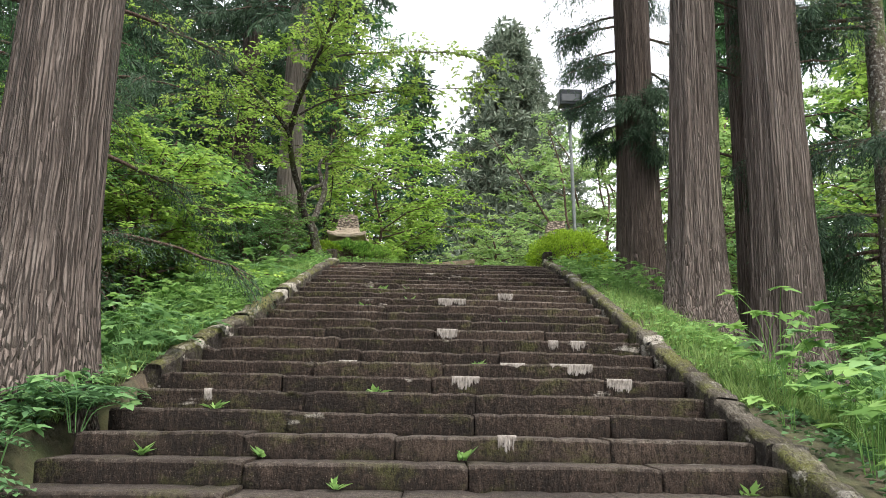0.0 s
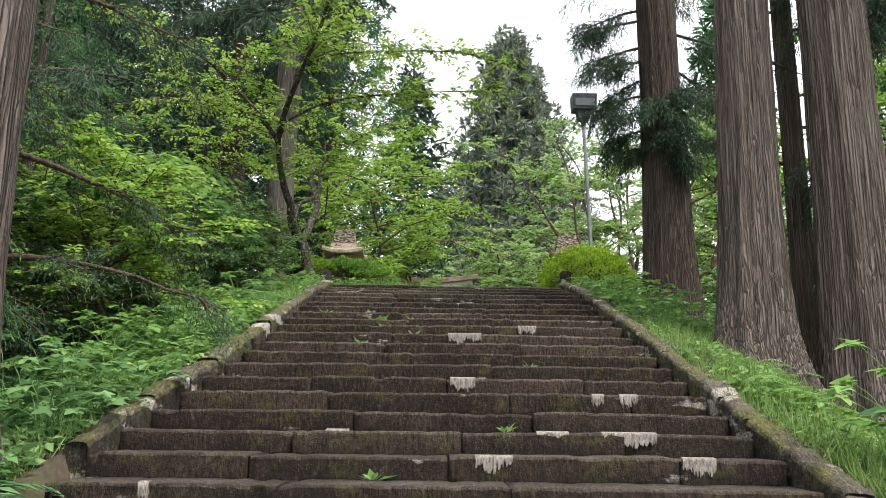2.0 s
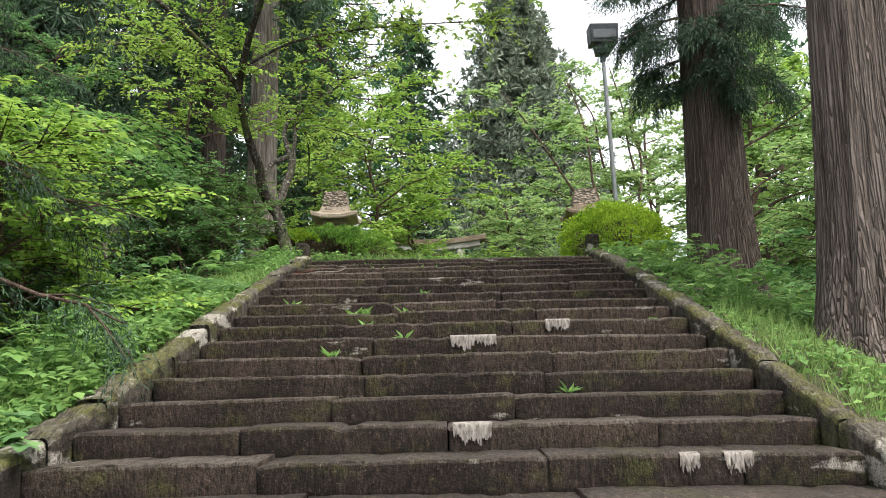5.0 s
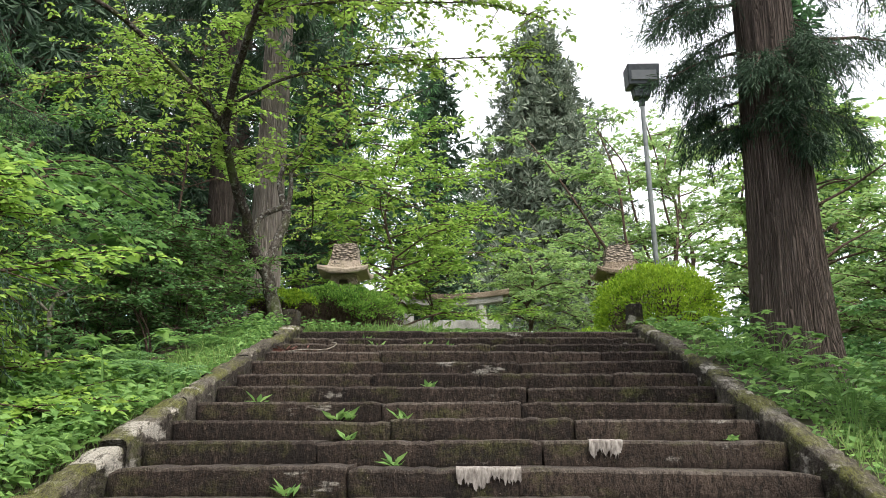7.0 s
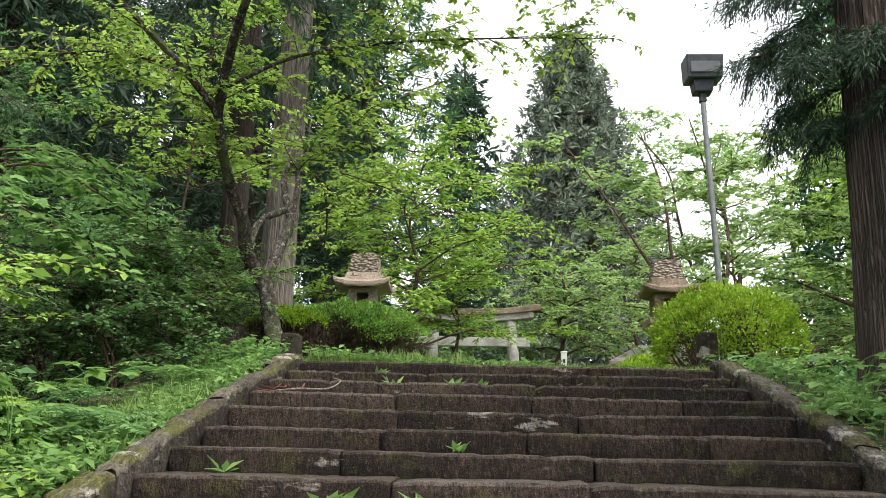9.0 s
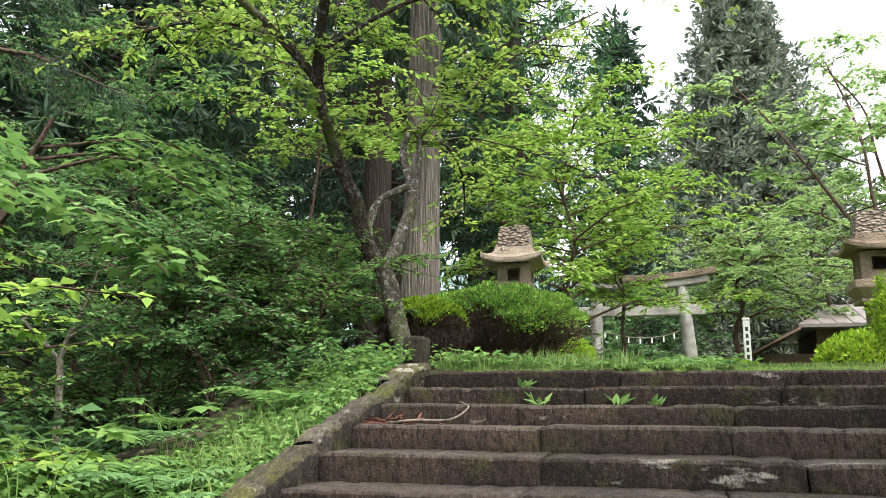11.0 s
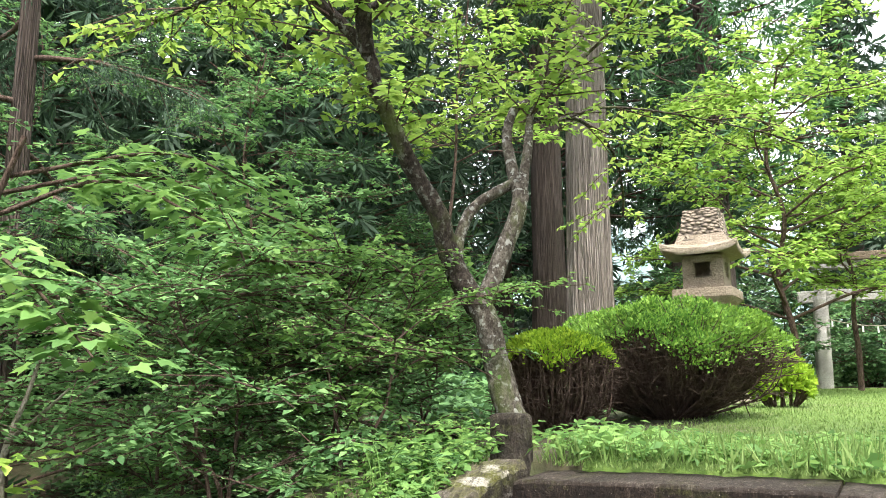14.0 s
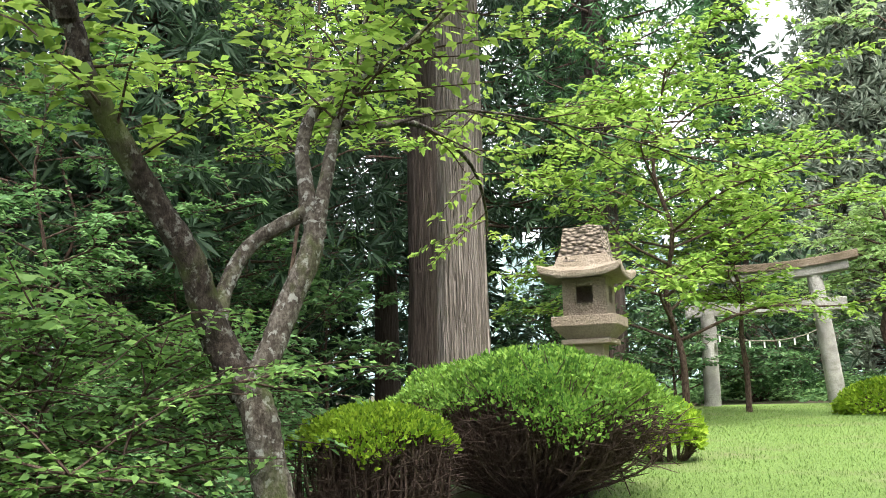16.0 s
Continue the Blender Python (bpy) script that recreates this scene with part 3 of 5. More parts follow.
# the cedars behind the terrace
cedar("cedar_tree", (-3.93, 20.83, gz(-3.93, 20.83)), 0.36, 0.26, 22, (0.012, 0), 7, "old cedar with pale ridged bark behind the lantern", ring(6.5, 13, 16, 0, 360, 1.6, 3.0), CEDAR_BARK_PALE, n=96, rows=60, flare=0.3, strand=0.24, width=0.026, per=16)
cedar("cedar_tree", (-6.0, 24.5, gz(-6.0, 24.5)), 0.37, 0.26, 20, (0.0, 0), 8, "dark cedar trunk in the shade of the grove", ring(5, 13, 14, 0, 360, 1.6, 3.0), CEDAR_BARK_DARK, n=56, flare=0.25, strand=0.24, width=0.026, per=16)


# ---------------- broad-leaved trees and shrubs
def twig_leaves(path, rng, m, size, ratio=0.5, flat=0.35, droop=0.15):
    """Leaves set in two rows along a twig, lying nearly level."""
    n = len(path)
    u = rng.uniform(0.1, 1, m) * (n - 1)
    i = np.minimum(u.astype(int), n - 2)
    f = (u - i)[:, None]
    P = path[i] * (1 - f) + path[i + 1] * f
    t = unit(path[i + 1] - path[i])
    side = unit(np.cross(t, (0, 0, 1))) * rng.choice([-1, 1], m)[:, None]
    D = unit(t * rng.uniform(0.2, 0.9, (m, 1)) + side + rng.normal(0, 0.25, (m, 3)) + np.array([0, 0, -droop]))
    N = unit(np.array([0, 0, 1.0]) + rng.normal(0, flat, (m, 3)))
    L = size * rng.uniform(0.6, 1.25, m)
    return leaf_geo(P + rng.normal(0, 0.012, (m, 3)), D, N, L, L * ratio)


def twigs_on(limb, rng, count, length, m, size, ratio=0.5, start=0.25, up=0.15, flat=0.35, droop=0.15):
    """Side twigs with their leaves: (twig tubes, leaf chunks)."""
    tubes, leaves = [], []
    n = len(limb)
    t = unit(np.gradient(limb, axis=0))
    for _ in range(count):
        i = int(rng.uniform(start, 1) * (n - 1))
        a = rng.uniform(0, 2 * np.pi)
        flatdir = np.array([math.cos(a), math.sin(a), 0])
        d = unit(flatdir + 0.5 * t[i] + np.array([0, 0, rng.normal(up, 0.2)]))
        ln = length * rng.uniform(0.5, 1.3)
        u = np.linspace(0, 1, 5)[:, None]
        p = limb[i] + d * ln * u + np.array([0, 0, -droop * ln]) * u ** 2 + np.vstack([np.zeros(3), rng.normal(0, 0.03 * ln, (4, 3))])
        tubes.append(tube(p[[0, 2, 4]], np.linspace(0.006, 0.002, 3) * (0.6 + ln), 3))
        leaves.append(twig_leaves(p, rng, m, size, ratio, flat, droop))
    return tubes, leaves


def broadleaf(name, base, height, spread, seed, label, leaf, bark=TWIG_BARK, r=0.06, limbs=9, twigs=9, per=16, size=0.09, start=0.25, ratio=0.5, layered=0.0, lean=(0, 0), stems=1, twig_len=0.55, category="tree", group=""):
    """A tree or shrub: stems, limbs, twigs and a crown of single leaves."""
    g = np.random.default_rng(seed)
    e = thing(name, base, label, category, group)
    b = np.array(base, float)
    fine, leaves = [], []
    for s in range(stems):
        off = g.normal(0, 0.12 * (stems > 1), 2)
        dirx = np.array([lean[0], lean[1], 0]) + (np.array([*g.normal(0, 0.25, 2), 0]) if stems > 1 else 0)
        pts = [b + np.array([off[0], off[1], -0.15])]
        for k in range(1, 7):
            pts.append(b + np.array([off[0], off[1], 0]) + dirx * height * k / 6 + np.array([*g.normal(0, 0.025 * height, 2), height * k / 6]))
        trunk = spline(pts, 4)
        rr = np.linspace(r, r * 0.25, len(trunk)) / math.sqrt(stems)
        part("trunk", mesh_of("trunk", *tube(trunk, rr, 10, 0.04, g), bark, True), e)
        for k in range(limbs // stems):
            f = start + (1 - start) * (k + g.uniform(0, 0.8)) / (limbs // stems)
            i = int(min(f, 0.98) * (len(trunk) - 1))
            a = k * 2.4 + g.uniform(-0.4, 0.4) + s * 1.3
            reach = spread * (1 - 0.55 * max(f - 0.35, 0)) * g.uniform(0.65, 1.1)
            rise = (0.35 - layered) * reach * g.uniform(0.5, 1.3)
            p0 = trunk[i]
            p = spline([p0, p0 + np.array([math.cos(a), math.sin(a), 0.35]) * reach * 0.35 + g.normal(0, 0.04, 3), p0 + np.array([math.cos(a + 0.15) * reach * 0.7, math.sin(a + 0.15) * reach * 0.7, rise * 0.8]), p0 + np.array([math.cos(a) * reach, math.sin(a) * reach, rise])], 4)
            part("limb", mesh_of("limb", *tube(p, np.linspace(rr[i] * 0.6, 0.005, len(p)), 6), bark, True), e)
            tw, lf = twigs_on(p, g, twigs, twig_len, per, size, ratio, 0.25, 0.12, 0.35)
            fine += tw
            leaves += lf
            leaves.append(twig_leaves(p[len(p) // 2:], g, per, size, ratio))
        tw, lf = twigs_on(trunk[len(trunk) // 2:], g, twigs, twig_len, per, size, ratio, 0.3, 0.3)
        fine += tw
        leaves += lf
    tagged(part("twig_work", mesh_of("twig_work", *join_geo(fine), bark), e), kind="stuff")
    tagged(part("crown", mesh_of("crown", *join_geo(leaves), leaf), e), kind="stuff")
    return e


# the leaning cherry at the stair head
cherry = thing("cherry_tree", (-1.95, 13.95, 3.95), "forked mossy cherry tree with bright green leaves", "tree")
g = np.random.default_rng(33)
CHERRY_WOOD = [
    ("trunk", [(-1.9, 13.95, 3.75), (-1.95, 13.95, 3.98), (-2.04, 13.95, 4.26), (-2.09, 13.95, 4.44), (-2.13, 13.95, 4.63), (-2.2, 13.95, 4.78)], 0.095, 0.08, 0),
    ("left_limb", [(-2.19, 13.95, 4.74), (-2.31, 13.92, 4.94), (-2.35, 13.86, 5.11), (-2.36, 13.78, 5.28), (-2.43, 13.66, 5.48), (-2.47, 13.48, 5.72), (-2.49, 13.32, 5.93), (-2.52, 13.24, 6.13), (-2.85, 12.9, 6.52), (-3.33, 12.4, 6.93), (-3.9, 12.1, 7.2), (-4.5, 11.9, 7.4)], 0.075, 0.015, 24),
    ("upright_limb", [(-2.5, 13.24, 6.1), (-2.34, 12.95, 6.5), (-2.08, 12.55, 6.9), (-1.82, 12.25, 7.35), (-1.65, 12.1, 7.9), (-1.55, 12.0, 8.6)], 0.05, 0.012, 26),
    ("inner_limb", [(-2.2, 12.7, 6.7), (-2.15, 12.9, 7.3), (-1.95, 13.2, 7.8), (-1.6, 13.5, 8.4)], 0.032, 0.008, 22),
    ("right_limb", [(-2.18, 13.95, 4.74), (-2.12, 13.98, 4.88), (-2.06, 14.05, 5.11), (-2.01, 14.1, 5.28), (-2.0, 14.15, 5.44)], 0.058, 0.05, 0),
    ("cross_limb", [(-2.3, 13.9, 5.0), (-2.31, 13.95, 5.17), (-2.26, 14.05, 5.36), (-2.08, 14.13, 5.48), (-2.03, 14.15, 5.52)], 0.036, 0.034, 0),
    ("grey_limb", [(-2.01, 14.14, 5.4), (-2.09, 14.2, 5.67), (-2.13, 14.25, 5.85), (-2.1, 14.3, 6.01), (-2.03, 14.4, 6.1), (-1.92, 14.5, 6.25), (-1.82, 14.6, 6.35), (-1.5, 14.8, 6.7), (-1.1, 14.9, 7.0), (-0.5, 14.9, 7.25)], 0.04, 0.008, 16),
    ("twin_limb", [(-2.0, 14.15, 5.42), (-1.99, 14.25, 5.76), (-2.03, 14.4, 6.0), (-1.99, 14.5, 6.16), (-1.98, 14.6, 6.6)], 0.036, 0.012, 6),
    ("hooked_branch", [(-2.03, 14.42, 5.97), (-2.07, 14.9, 6.12), (-2.08, 15.4, 6.28), (-2.15, 16.2, 6.37), (-2.22, 16.8, 6.33), (-2.29, 17.2, 6.13), (-2.33, 17.3, 5.92)], 0.026, 0.01, 5),
    ("long_branch", [(-2.07, 15.0, 6.15), (-1.9, 15.6, 6.4), (-1.5, 16.2, 6.45), (-1.0, 16.8, 6.4), (-0.6, 17.2, 6.3)], 0.012, 0.004, 6),
    ("long_branch", [(-2.52, 13.28, 6.35), (-1.9, 13.6, 6.85), (-1.0, 13.9, 7.15), (0.0, 14.2, 7.35), (0.9, 14.3, 7.4)], 0.022, 0.005, 30),
    ("long_branch", [(-2.0, 12.5, 7.0), (-1.6, 13.0, 7.4), (-0.9, 13.7, 7.8), (0.1, 13.9, 7.9), (1.0, 14.0, 7.75)], 0.02, 0.005, 32),
    ("long_branch", [(-2.7, 13.0, 6.35), (-3.1, 13.2, 6.6), (-3.7, 13.3, 6.75), (-4.2, 13.3, 6.7)], 0.02, 0.005, 16),
]
tubes, leaves = [], []
for name, pts, ra, rb, tw in CHERRY_WOOD:
    p = spline(pts, 8)
    r = np.linspace(ra, rb, len(p)) * (0.95 if "l" in name else 0.85)
    if name == "trunk":
        r = r * (1 + 0.5 * np.exp(-np.linspace(0, 1, len(p)) * 9))
    part(name, mesh_of(name, *tube(p, r, 20 if ra > 0.04 else 9, 0.05, g), SHADED_LIMB_BARK if name in ("left_limb", "upright_limb", "inner_limb", "long_branch", "hooked_branch") else CHERRY_BARK, True), cherry)
    if tw:
        a, b = twigs_on(p, g, int(tw * 2.2), 0.65, 26, 0.076, 0.5, 0.42 if ra > 0.03 else 0.25, 0.05, 0.4, 0.2)
        tubes += a
        leaves += b
tagged(part("twig_work", mesh_of("twig_work", *join_geo(tubes), TWIG_BARK), cherry), kind="stuff")
part("crown", mesh_of("crown", *join_geo(leaves), CHERRY_GREEN), cherry, label="sparse bright yellow-green leaves")

# trees of the terrace and the wood behind it
broadleaf("maple_tree", (-1.7, 24.6, gz(-1.7, 24.6)), 5.9, 3.7, 41, "spreading maple with bright green layered foliage", MAPLE_GREEN, limbs=26, twigs=18, per=28, size=0.13, start=0.2, r=0.06, layered=0.1, twig_len=0.95)
broadleaf("maple_tree", (-0.9, 27.2, gz(-0.9, 27.2)), 4.3, 1.9, 45, "young maple with bright green foliage beside gate", MAPLE_GREEN, limbs=14, twigs=14, per=26, size=0.12, start=0.45, r=0.06, layered=0.1, twig_len=0.8)
broadleaf("woodland_maple", (-4.7, 18.6, gz(-4.7, 18.6)), 6.0, 2.4, 47, "tall thin maple with bright leaves before the cedar", MAPLE_GREEN, limbs=14, twigs=13, per=24, size=0.1, start=0.5, r=0.03, layered=0.1, twig_len=0.8)
broadleaf("flat_crowned_tree", (2.4, 34.5, gz(2.4, 34)), 5.0, 3.4, 43, "pale green tree with flat tiered branches", PALE_GREEN, limbs=22, twigs=16, per=30, size=0.15, start=0.45, r=0.12, layered=0.3, twig_len=1.1)
broadleaf("young_tree", (6.4, 26.5, gz(6.4, 26.5)), 7.0, 2.2, 46, "slender pale-leaved tree with several thin stems", PALE_GREEN, limbs=20, twigs=11, per=18, size=0.15, start=0.25, r=0.1, stems=3, twig_len=0.8)
broadleaf("young_tree", (4.6, 23.5, gz(4.6, 23.5)), 6.4, 2.0, 44, "slender pale-leaved tree with several thin stems", PALE_GREEN, limbs=21, twigs=12, per=20, size=0.13, start=0.3, r=0.1, stems=3, twig_len=0.7)
SIDE_TREES = [(6.8, 21, 5.6, 2.2), (9.0, 25, 7, 2.8), (7.0, 30, 8, 3.0), (11.5, 21, 8, 3.2), (9.5, 16, 6.5, 2.8), (7.8, 11.0, 5.5, 2.4), (12.5, 13, 8, 3.2), (10, 33, 9, 3.5), (5.2, 37, 7, 3.0)]
for k, (x, y, h, sp) in enumerate(SIDE_TREES):
    broadleaf("hillside_tree", (x, y, gz(x, y)), h, sp, 60 + k, "light green broad-leaved tree on the slope", (PALE_GREEN, MAPLE_GREEN, PALE_GREEN)[k % 3], limbs=18, twigs=14, per=26, size=0.16, start=0.12, r=0.1, twig_len=0.9, group="trees on the open slope")
SHRUBS = [(-4.6, 9.6, 2.4), (-4.0, 10.6, 2.2), (-5.6, 13.2, 3.0), (-6.3, 15.6, 3.2), (-7.4, 19.6, 2.8), (-6.2, 11.0, 4.2), (-6.6, 16.8, 4.4), (-3.5, 9.9, 2.0), (-5.6, 7.4, 3.6), (-7.6, 13.4, 5.2), (-8.4, 18.5, 5.5), (-7.0, 9.0, 5.0), (-8.8, 15.4, 6.0)]
for k, (x, y, h) in enumerate(SHRUBS):
    broadleaf("understorey_tree", (x, y, gz(x, y)), h, 0.75 + 0.33 * h, 80 + k, "leafy young tree in the shaded undergrowth", (WOOD_GREEN, MAPLE_GREEN, WOOD_GREEN, WOOD_GREEN, DARK_SHADED_GREEN, MAPLE_GREEN)[k % 6], limbs=16, twigs=15, per=34, size=0.078, start=0.12, r=0.03, twig_len=0.65, layered=0.1, group="young trees of the bank")
for k, (x, y, h) in enumerate([(-2.75, 12.5, 1.15), (-2.85, 13.5, 1.2), (-3.6, 13.2, 1.6), (-2.9, 14.6, 1.0), (-4.2, 13.9, 1.7), (-3.9, 11.2, 1.5)]):
    broadleaf("understorey_shrub", (x, y, gz(x, y)), h, 0.45 + 0.3 * h, 140 + k, "small-leaved shrub in the shade of the bank", (WOOD_GREEN, HERB_GREEN, WOOD_GREEN)[k % 3], limbs=18, twigs=13, per=30, size=0.05, start=0.1, r=0.02, twig_len=0.42, stems=3, category="shrub", group="shrubs below the stair head")
for k, (x, y, h) in enumerate([(6.6, 17.5, 2.4), (8.6, 19.0, 3.0), (8.0, 23.0, 2.8), (11.5, 27.0, 3.6), (13.0, 23.5, 3.6), (8.5, 34.0, 3.4), (12.0, 31.0, 3.8), (6.2, 14.4, 2.2)]):
    broadleaf("slope_shrub", (x, y, gz(x, y)), h, 1.0 + 0.4 * h, 160 + k, "light green bushy shrub on the open slope", (PALE_GREEN, WOOD_GREEN)[k % 2], limbs=14, twigs=13, per=20, size=0.13, start=0.08, r=0.04, twig_len=0.75, category="shrub", group="shrubs on the open slope")
for k, (x, y, h) in enumerate([(-4.4, 27, 2.2), (-7.5, 22, 2.6), (-2.6, 31, 2.2), (-0.6, 35, 3.0), (-5, 33, 3.5), (-9.5, 27, 4), (0.8, 39, 3.4), (-3.4, 40, 4), (-1.0, 32.6, 1.2)]):
    broadleaf("woodland_shrub", (x, y, gz(x, y)), h, 0.9 + 0.4 * h, 110 + k, "dense green shrub at the edge of the wood", (DARK_SHADED_GREEN, WOOD_GREEN)[k % 2], limbs=12, twigs=12, per=16, size=0.15, start=0.08, r=0.04, twig_len=0.7, category="shrub", group="shrubs at the wood edge")

# cedars that close the wood
GROVE = [(-4.1, 31.5, 0.42, 25, 5.0), (-7.2, 30, 0.4, 22, 4.5), (-10.5, 25, 0.38, 17, 3.5), (-6.5, 37, 0.4, 26, 5.5), (-11, 33, 0.4, 20, 4), (-9.3, 20.5, 0.3, 12, 2.5), (-11.5, 17, 0.36, 12, 2.0), (-10.8, 12, 0.3, 11, 1.5), (-10, 6.5, 0.3, 10, 1.5), (-13, 28, 0.4, 16, 3)]


def clump_conifer(name, base, h, low, half, seed, needles, label, group, nb=150, m=14, size=0.5, width=0.11, taper=0.8, droop=0.5, r=0.4):
    """A dense conifer: whorled branches that carry tufts of needles."""
    g = np.random.default_rng(seed)
    e = thing(name, base, label, "tree", group)
    b = np.array(base)
    z = np.linspace(-0.2, h, 16)
    part("trunk", mesh_of("trunk", *tube(b + np.stack([0 * z, 0 * z, z], -1), np.linspace(r, 0.05, 16), 14), CEDAR_BARK_DARK, True), e)
    P, D, wood = [], [], []
    for i in range(nb):
        f = (i + g.uniform()) / nb
        reach = half * (1 - f) ** taper * g.uniform(0.72, 1.12) + 0.25
        a = i * 2.39996
        zz = low + (h - low - 0.3) * f
        d = np.array([math.cos(a), math.sin(a), 0])
        u = np.linspace(0, 1, 5)[:, None]
        p = b + np.array([0, 0, zz]) + d * reach * u + np.array([0, 0, -droop * 0.45]) * reach * (u - 0.7 * u ** 3)
        wood.append(tube(p, np.linspace(0.05, 0.012, 5), 3))
        for c in range(max(3, int(6 * reach / half) + 3)):
            t = g.uniform(0.3, 1.05)
            q = b + np.array([0, 0, zz - droop * 0.45 * reach * (t - 0.7 * t ** 3)]) + d * reach * t + g.normal(0, 0.06 * half, 3)
            v = unit(g.normal(0, 1, (m, 3)) + d * 0.5 + np.array([0, 0, 0.3 - 1.6 * droop]))
            P.append(q + v * 0.2 * size)
            D.append(v)
    P, D = np.concatenate(P), np.concatenate(D)
    N = unit(g.normal(0, 1, P.shape))
    tagged(part("branch_work", mesh_of("branch_work", *join_geo(wood), TWIG_BARK), e), kind="stuff")
    tagged(part("crown", mesh_of("crown", *leaf_geo(P, D, N, size * g.uniform(0.6, 1.2, len(P)), width), needles), e), kind="stuff")
    return e


for k, (x, y, r, h, low) in enumerate(GROVE):
    clump_conifer("grove_cedar", (x, y, gz(x, y)), h, low, 3.4, 200 + k, CEDAR_FRESH if k in (0, 3, 7) else CEDAR_GREEN, "tall dense cedar of the dark grove", "cedar grove", 190, 22, 0.36, 0.055, r=r)
for k, (x, y) in enumerate([(-13, 3), (-15, 9), (-14.5, 15), (-16, 21), (-17, 27), (-15, 33), (-12, 40), (-7, 44), (-1.5, 46), (-20, 15), (-21, 24), (-19, 36), (-12, -3), (13, 36), (16, 28), (17, 20), (15, 12), (14, 5)]):
    clump_conifer("far_cedar", (x, y, gz(x, y)), (11 if x < 0 and y < 38 else 17) + 2 * math.sin(5 * k), 0.6, 3.4, 260 + k, CEDAR_GREEN if x < 0 else CEDAR_FRESH, "dark cedar deep in the surrounding wood", "cedars around the shrine wood", 110, 14, 0.65, 0.13)
LOW = [(-3.75, 8.2, 0.1, 8), (-5.6, 10.8, 0.12, 9), (-4.6, 7.0, 0.1, 8), (-4.4, 6.2, 0.08, 7), (-6.4, 13.8, 0.14, 10)]
for k, (x, y, r, h) in enumerate(LOW):
    lo = 1.2
    br = [(lo + (h - lo) * f, 137.5 * i + 60 * k, 1.7 * (1 - 0.6 * f) + 0.2, 0.35) for i, f in enumerate(np.linspace(0, 0.95, 22))]
    cedar("young_cedar", (x, y, gz(x, y)), r, r * 0.35, h, (0, 0), 230 + k, "young cedar with low drooping feathery branches", br, CEDAR_BARK_DARK, (CEDAR_GREEN, CEDAR_FRESH)[k % 2], n=28, rows=24, flare=0.2, group="young cedars of the bank", per=34, strand=0.055, width=0.0075)


# the big lone conifer beyond the terrace
clump_conifer("lone_conifer", (5.5, 61, 4.6), 27.5, 1.0, 11.4, 9, SPRUCE_GREEN, "tall grey-green pyramidal conifer standing alone", "", 760, 26, 0.62, 0.13, 0.95, 0.12, 0.7)


# ---------------- stone lanterns
def frustum(bm, z0, a0, z1, a1, b0=None, b1=None):
    b0, b1 = b0 or a0, b1 or a1
    lo = [bm.verts.new((sx * a0, sy * b0, z0)) for sx, sy in ((-1, -1), (1, -1), (1, 1), (-1, 1))]
    hi = [bm.verts.new((sx * a1, sy * b1, z1)) for sx, sy in ((-1, -1), (1, -1), (1, 1), (-1, 1))]
    bm.faces.new(lo[::-1])
    bm.faces.new(hi)
    for i in range(4):
        j = (i + 1) % 4
        bm.faces.new((lo[i], lo[j], hi[j], hi[i]))


def soften(bm, off=0.012, seg=2):
    bmesh.ops.recalc_face_normals(bm, faces=bm.faces[:])
    bmesh.ops.bevel(bm, geom=bm.edges[:], offset=off, segments=seg, affect="EDGES", profile=0.5)
    return bm


def eave_roof(half, z0, z1, top, seed, n=16):
    """A flared roof: thick eaves that curve up towards the corners."""
    V, F = [], []
    prof = [(0.5, z0 + 0.03), (0.97, z0 - 0.005), (1.0, z0 + 0.02), (1.0, z0 + 0.075), (0.82, z0 + 0.1), (0.66, z0 + 0.14), (0.55, z1)]
    g = np.random.default_rng(seed)
    ring_n = 4 * n
    for c, (f, z) in enumerate(prof):
        for s in range(4):
            for k in range(n):
                u = -1 + 2 * k / n
                x, y = [(u, -1), (1, u), (-u, 1), (-1, -u)][s]
                lift = 0.085 * abs(u) ** 3 * (f - 0.5) / 0.5 * (1 if c else 0)
                r = half * f if c < 6 else top
                bow = 1 - 0.03 * (1 - u * u) * (1 if c < 5 else 0)
                V.append((x * r * bow + g.normal(0, 0.003), y * r * bow + g.normal(0, 0.003), z + lift + g.normal(0, 0.003)))
    for c in range(len(prof) - 1):
        for k in range(ring_n):
            q = (k + 1) % ring_n
            F.append((c * ring_n + k, c * ring_n + q, (c + 1) * ring_n + q, (c + 1) * ring_n + k))
    bm = bmesh.new()
    vs = [bm.verts.new(v) for v in V]
    for f in F:
        bm.faces.new([vs[i] for i in f])
    bm.faces.new(vs[:ring_n][::-1])
    bm.faces.new(vs[-ring_n:])
    for f in bm.faces:
        f.smooth = False
    return bm


